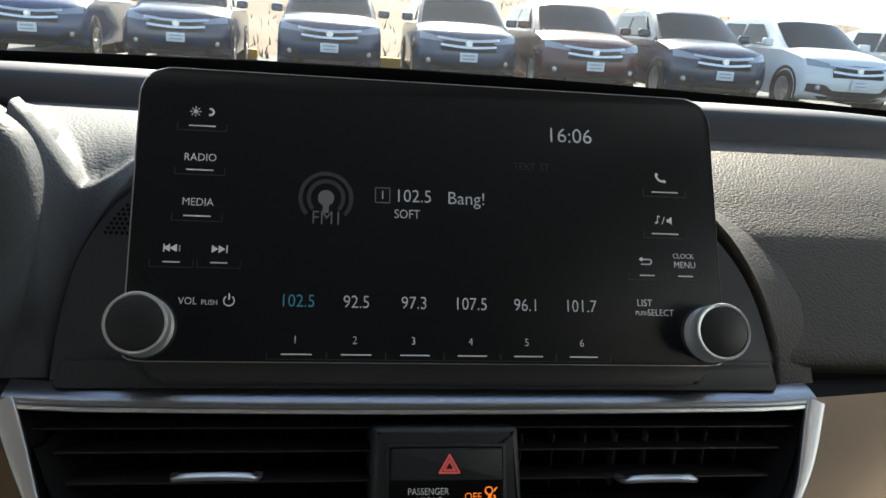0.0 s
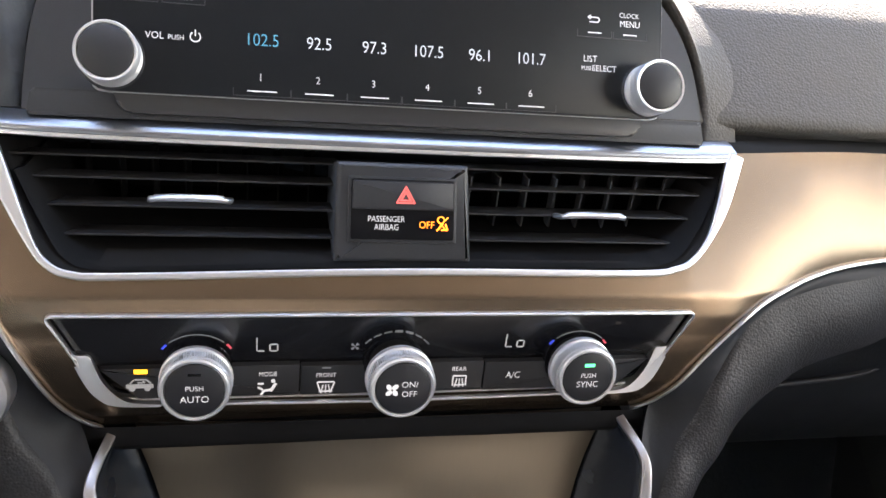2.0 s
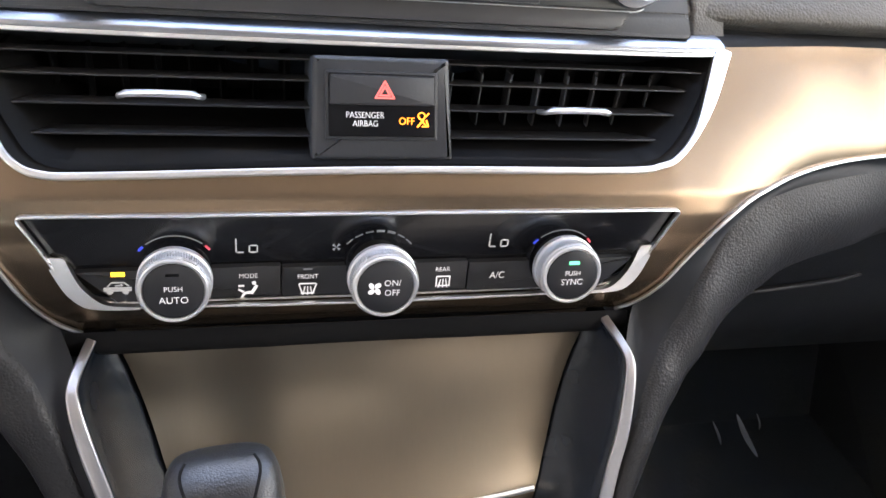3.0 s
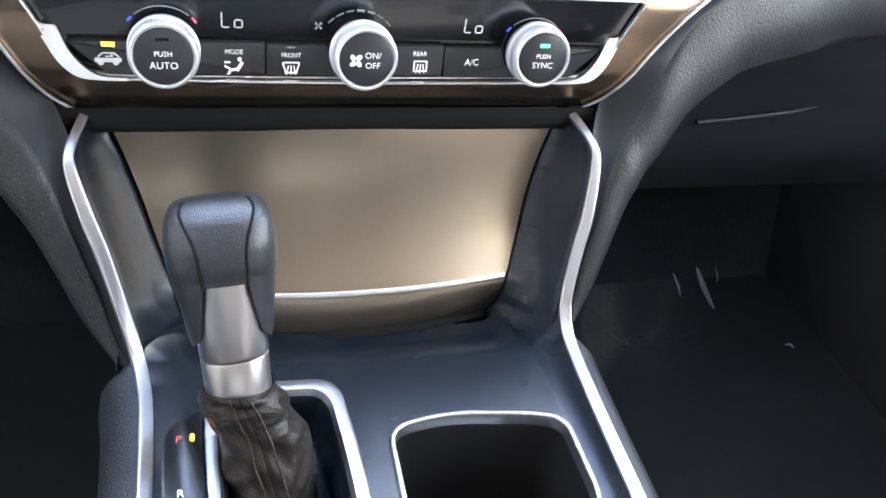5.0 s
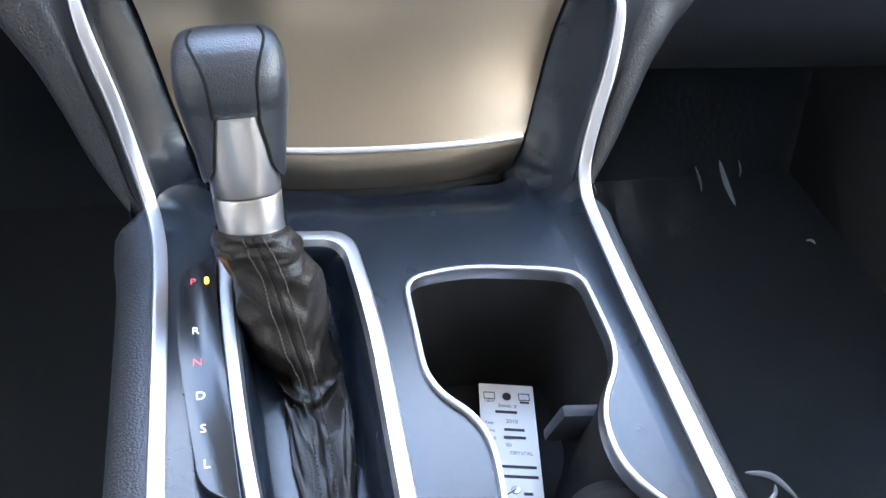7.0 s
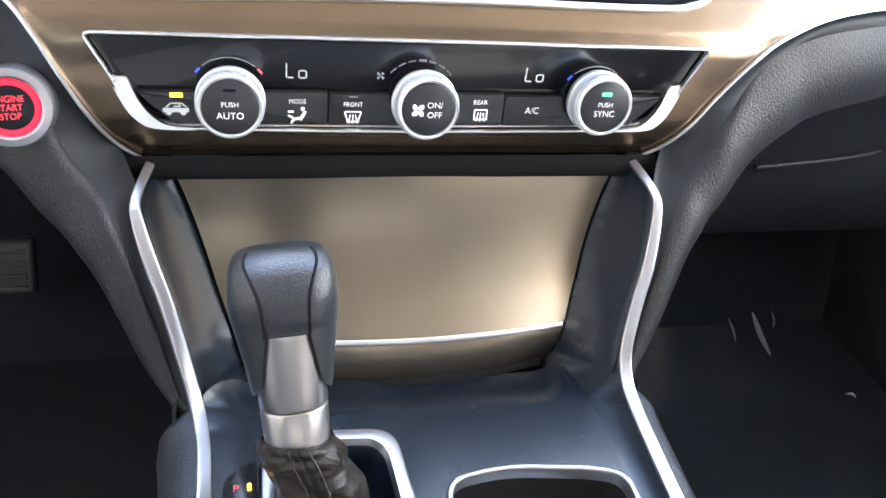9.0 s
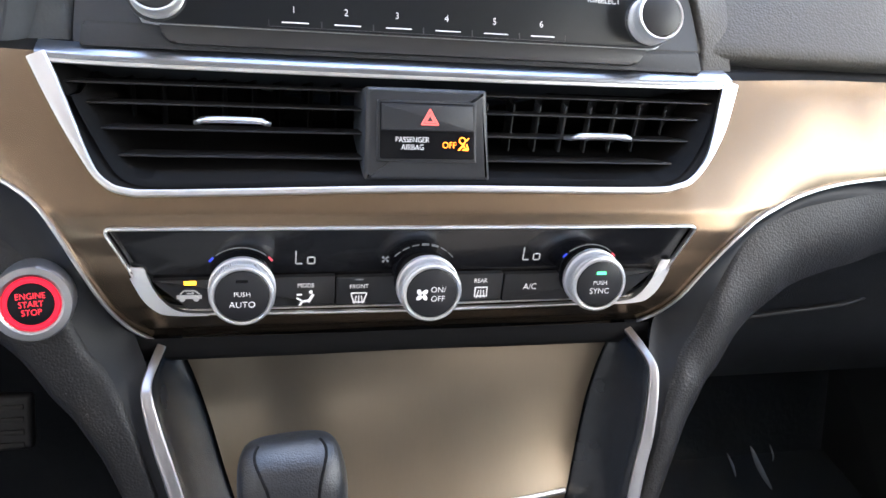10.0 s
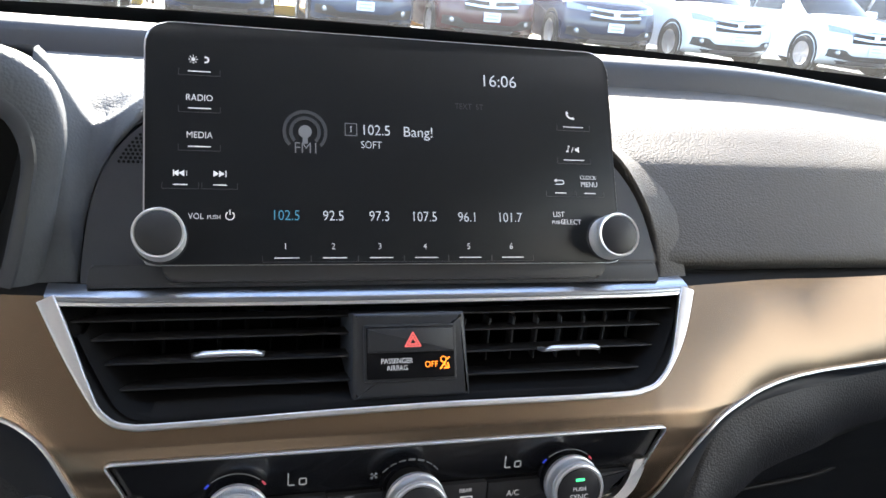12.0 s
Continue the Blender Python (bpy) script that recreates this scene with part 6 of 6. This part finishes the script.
def build_car(name, paint, label, tall=1.66):
    """A parked sport utility car; x across, its nose towards -y, wheels on z = 0."""
    car = thing(name, (0, 0, 0), label, "car", "parked cars")
    w = 0.92
    side = [(y, z) for z, y in NOSE] + [(0.75, 1.06), (1.10, 1.10), (2.6, 1.09), (4.40, 1.08), (4.56, 0.92), (4.55, 0.45), (4.3, 0.26), (2.4, 0.24), (0.6, 0.22)]
    rows = []
    for k in range(25):
        u = -1 + k / 12
        a = abs(u)
        pull = 0.30 * a ** 3.2
        rows.append([(u * w * (1 - 0.05 * step(0.75, 1.1, z) * a), y + pull * max(0.0, 1 - y / 1.3), z - 0.05 * a ** 5 * step(0.85, 1.05, z) + 0.03 * (1 - a * a) * step(0.95, 1.05, z)) for y, z in side])
    bm = sheet(rows, closed=True)
    bmesh.ops.holes_fill(bm, edges=[e for e in bm.edges if len(e.link_faces) == 1], sides=0)
    part("body", bm, paint, car, smooth=50)
    cab = [(0.98, 1.07, 0.86), (1.28, 1.25, 0.82), (1.80, tall - 0.07, 0.73), (2.0, tall - 0.01, 0.70), (2.3, tall + 0.01, 0.69), (3.6, tall - 0.02, 0.69), (4.10, tall - 0.12, 0.71), (4.38, 1.10, 0.84)]
    rows = []
    for k in range(13):
        u = -1 + k / 6
        rows.append([(u * hw, y + 0.12 * u * u, z - 0.06 * abs(u) ** 4) for y, z, hw in cab])
    bm = sheet(rows)
    for s in (-1, 1):
        col = [bm.verts.new((s * hw, y + 0.12, z - 0.06)) for y, z, hw in cab]
        low = [bm.verts.new((s * 0.87, y + 0.12, 1.05)) for y, z, hw in cab]
        for a in range(len(cab) - 1):
            bm.faces.new((col[a], col[a + 1], low[a + 1], low[a]))
    part("roof", bm, paint, car, smooth=50)
    rows = [[(u * 0.91 * hw, y - 0.020 + 0.12 * (u * 0.91) ** 2, z + 0.012 - 0.05 * abs(u) ** 4) for u in [-1 + q / 5 for q in range(11)]] for y, z, hw in ((1.05, 1.115, 0.85), (1.30, 1.265, 0.82), (1.55, 1.43, 0.775), (1.79, tall - 0.085, 0.735))]
    part("windscreen", sheet(rows), DARK_GLASS, car, "dark windscreen")
    for s in (-1, 1):
        for y0, y1, y2, y3 in ((1.50, 2.05, 2.62, 2.66), (2.74, 2.74, 3.55, 3.60)):
            rows = [[Vector((s * 0.876, y0 + 0.12, 1.13)), Vector((s * 0.876, y3 + 0.12, 1.13))], [Vector((s * (0.745 + 0.012), y1 + 0.12, tall - 0.16)), Vector((s * (0.745 + 0.012), y2 + 0.12, tall - 0.15))]]
            part("side_window", thicken(sheet(rows), 0.006), DARK_GLASS, car, "dark side window")
        part("roof_rail", sweep(smooth_line([(s * 0.64, 2.1, tall - 0.01), (s * 0.63, 2.5, tall + 0.05), (s * 0.63, 3.4, tall + 0.04), (s * 0.64, 3.8, tall - 0.03)], 5), 0.03, 0.03, up=(0, 0, 1)), ALU, car, "silver roof rail")
        bm = bmesh.new()
        box(bm, (0.22, 0.12, 0.15), pose(s * 1.02, 1.48, 1.17, 0, 0, -s * 12), 0.05, 3)
        part("mirror", bm, paint, car)
        lo, hi = (lambda x: 0.775 + 0.09 * (abs(x) - 0.44)), (lambda x: 0.845 + 0.22 * (abs(x) - 0.44))
        part("headlight", nose_patch(s * 0.46, s * 0.87, lo, hi, 0.012), LAMP, car, "clear headlight")
        part("fog_light", lathe([(0, 0.02), (0.035, 0.018), (0.05, 0.0), (0.05, -0.04), (0, -0.04)], Matrix.Translation((s * 0.70, nose_y(0.70, 0.44) - 0.012, 0.44)) @ pose(0, 0, 0, 90, 0, 0), 14), LAMP, car)
        for y in (0.88, 3.60):
            m = pose(s * 0.83, y, 0.35, 0, 90, 0)
            part("wheel_arch", lathe([(0.0, s * 0.070), (0.43, s * 0.070), (0.43, s * 0.098), (0.385, s * 0.102), (0.36, s * 0.075)], m, 32), TYRE, car, "black plastic wheel arch")
            tyre = part("wheel", lathe([(0, -0.09), (0.2, -0.09), (0.235, -0.115), (0.33, -0.115), (0.355, -0.07), (0.355, 0.07), (0.33, 0.115), (0.235, 0.115), (0.2, 0.09), (0, 0.09)], m, 28), TYRE, car)
            part("rim", lathe([(0, 0.095 * s), (0.06, 0.11 * s), (0.2, 0.100 * s), (0.23, 0.118 * s)], m, 20), ALU, tyre)
            for q in range(5):
                bm = bmesh.new()
                box(bm, (0.15, 0.05, 0.012), m @ pose(0, 0, 0.112 * s, 0, 0, 72 * q) @ Matrix.Translation((0.13, 0, 0)), 0.004, 1)
                part("spoke", bm, ALU, tyre)
    part("grille", nose_patch(-0.50, 0.50, 0.63, 0.85, 0.006), DEEP, car, "black grille")
    dip = lambda x: 0.035 * math.cos(x / 0.52 * math.pi / 2)
    part("grille_bar", nose_patch(-0.56, 0.56, lambda x: 0.825 - dip(x), lambda x: 0.872 - dip(x), 0.03, 16), CHROME, car, "bright chrome bar")
    part("grille_bar", nose_patch(-0.50, 0.50, lambda x: 0.715 - dip(x), lambda x: 0.755 - dip(x), 0.025, 16), CHROME, car, "bright chrome bar")
    part("emblem", lathe([(0, 0.02), (0.05, 0.018), (0.065, 0.0), (0, 0.0)], Matrix.Translation((0, nose_y(0, 0.76) - 0.03, 0.765)) @ pose(0, 0, 0, 90, 0, 0), 18), CHROME, car, "plain chrome emblem")
    part("lower_bumper", nose_patch(-0.86, 0.86, 0.22, lambda x: 0.40 + 0.10 * step(0.45, 0.62, abs(x)), 0.012, 24), PLASTIC, car, "black plastic bumper")
    part("skid_plate", nose_patch(-0.46, 0.46, 0.235, 0.300, 0.030), ALU, car, "silver skid plate")
    bm = bmesh.new()
    box(bm, (0.32, 0.02, 0.16), pose(0, -0.025, 0.53), 0.01)
    part("number_plate", bm, PLATE, car, "white number plate")
    for z in (-0.03, 0.03):
        bm = bmesh.new()
        box(bm, (0.22, 0.004, 0.022), pose(0, -0.037, 0.53 + z))
        part("plate_print", bm, PLATE_INK, car, smooth=0)
    return car


PLATE_INK = material("grey_plate_print", (0.32, 0.34, 0.38), 0.6)
STOP_YELLOW = material("yellow_painted_concrete", (0.75, 0.42, 0.06), 0.8, grain=0.4, grain_size=0.01, mottle=0.2, mottle_size=0.2)
for x in (-5.3, -2.2, 1.2, 4.25, 6.9, 9.75):
    bm = bmesh.new()
    box(bm, (1.0, 0.30, 0.24), pose(x, 19.0, 0.12), 0.06, 2)
    solo("wheel_stop", bm, STOP_YELLOW, "yellow painted concrete wheel stop on the asphalt", "wheel stop", "wheel stops")


def paint(name, c, rough=0.25):
    return material(name, c, rough, coat=0.35, mottle=0.05, rough_var=0.03)


colours = (((0.020, 0.050, 0.130), "blue parked sport utility car"), ((0.014, 0.034, 0.085), "dark blue parked sport utility car"),
           ((0.016, 0.036, 0.090), "dark blue parked sport utility car"), ((0.030, 0.055, 0.105), "grey-blue parked sport utility car"),
           ((0.075, 0.018, 0.024), "dark red parked sport utility car"), ((0.016, 0.026, 0.060), "navy parked sport utility car"),
           ((0.70, 0.72, 0.74), "white parked sport utility car"), ((0.68, 0.70, 0.72), "white parked sport utility car"), ((0.20, 0.21, 0.23), "grey parked sport utility car"))
spots = ((-5.35, 15.2), (-2.78, 14.9), (-0.08, 14.5), (2.38, 14.2), (4.60, 13.8), (6.85, 13.4), (9.25, 13.1), (11.9, 12.6), (14.5, 12.2))
for (c, label), (x, y) in zip(colours, spots):
    car = build_car("parked_car", paint("car_paint", c), label)
    car.matrix_basis = pose(x, y, 0, 0, 0, random.uniform(-2, 2))
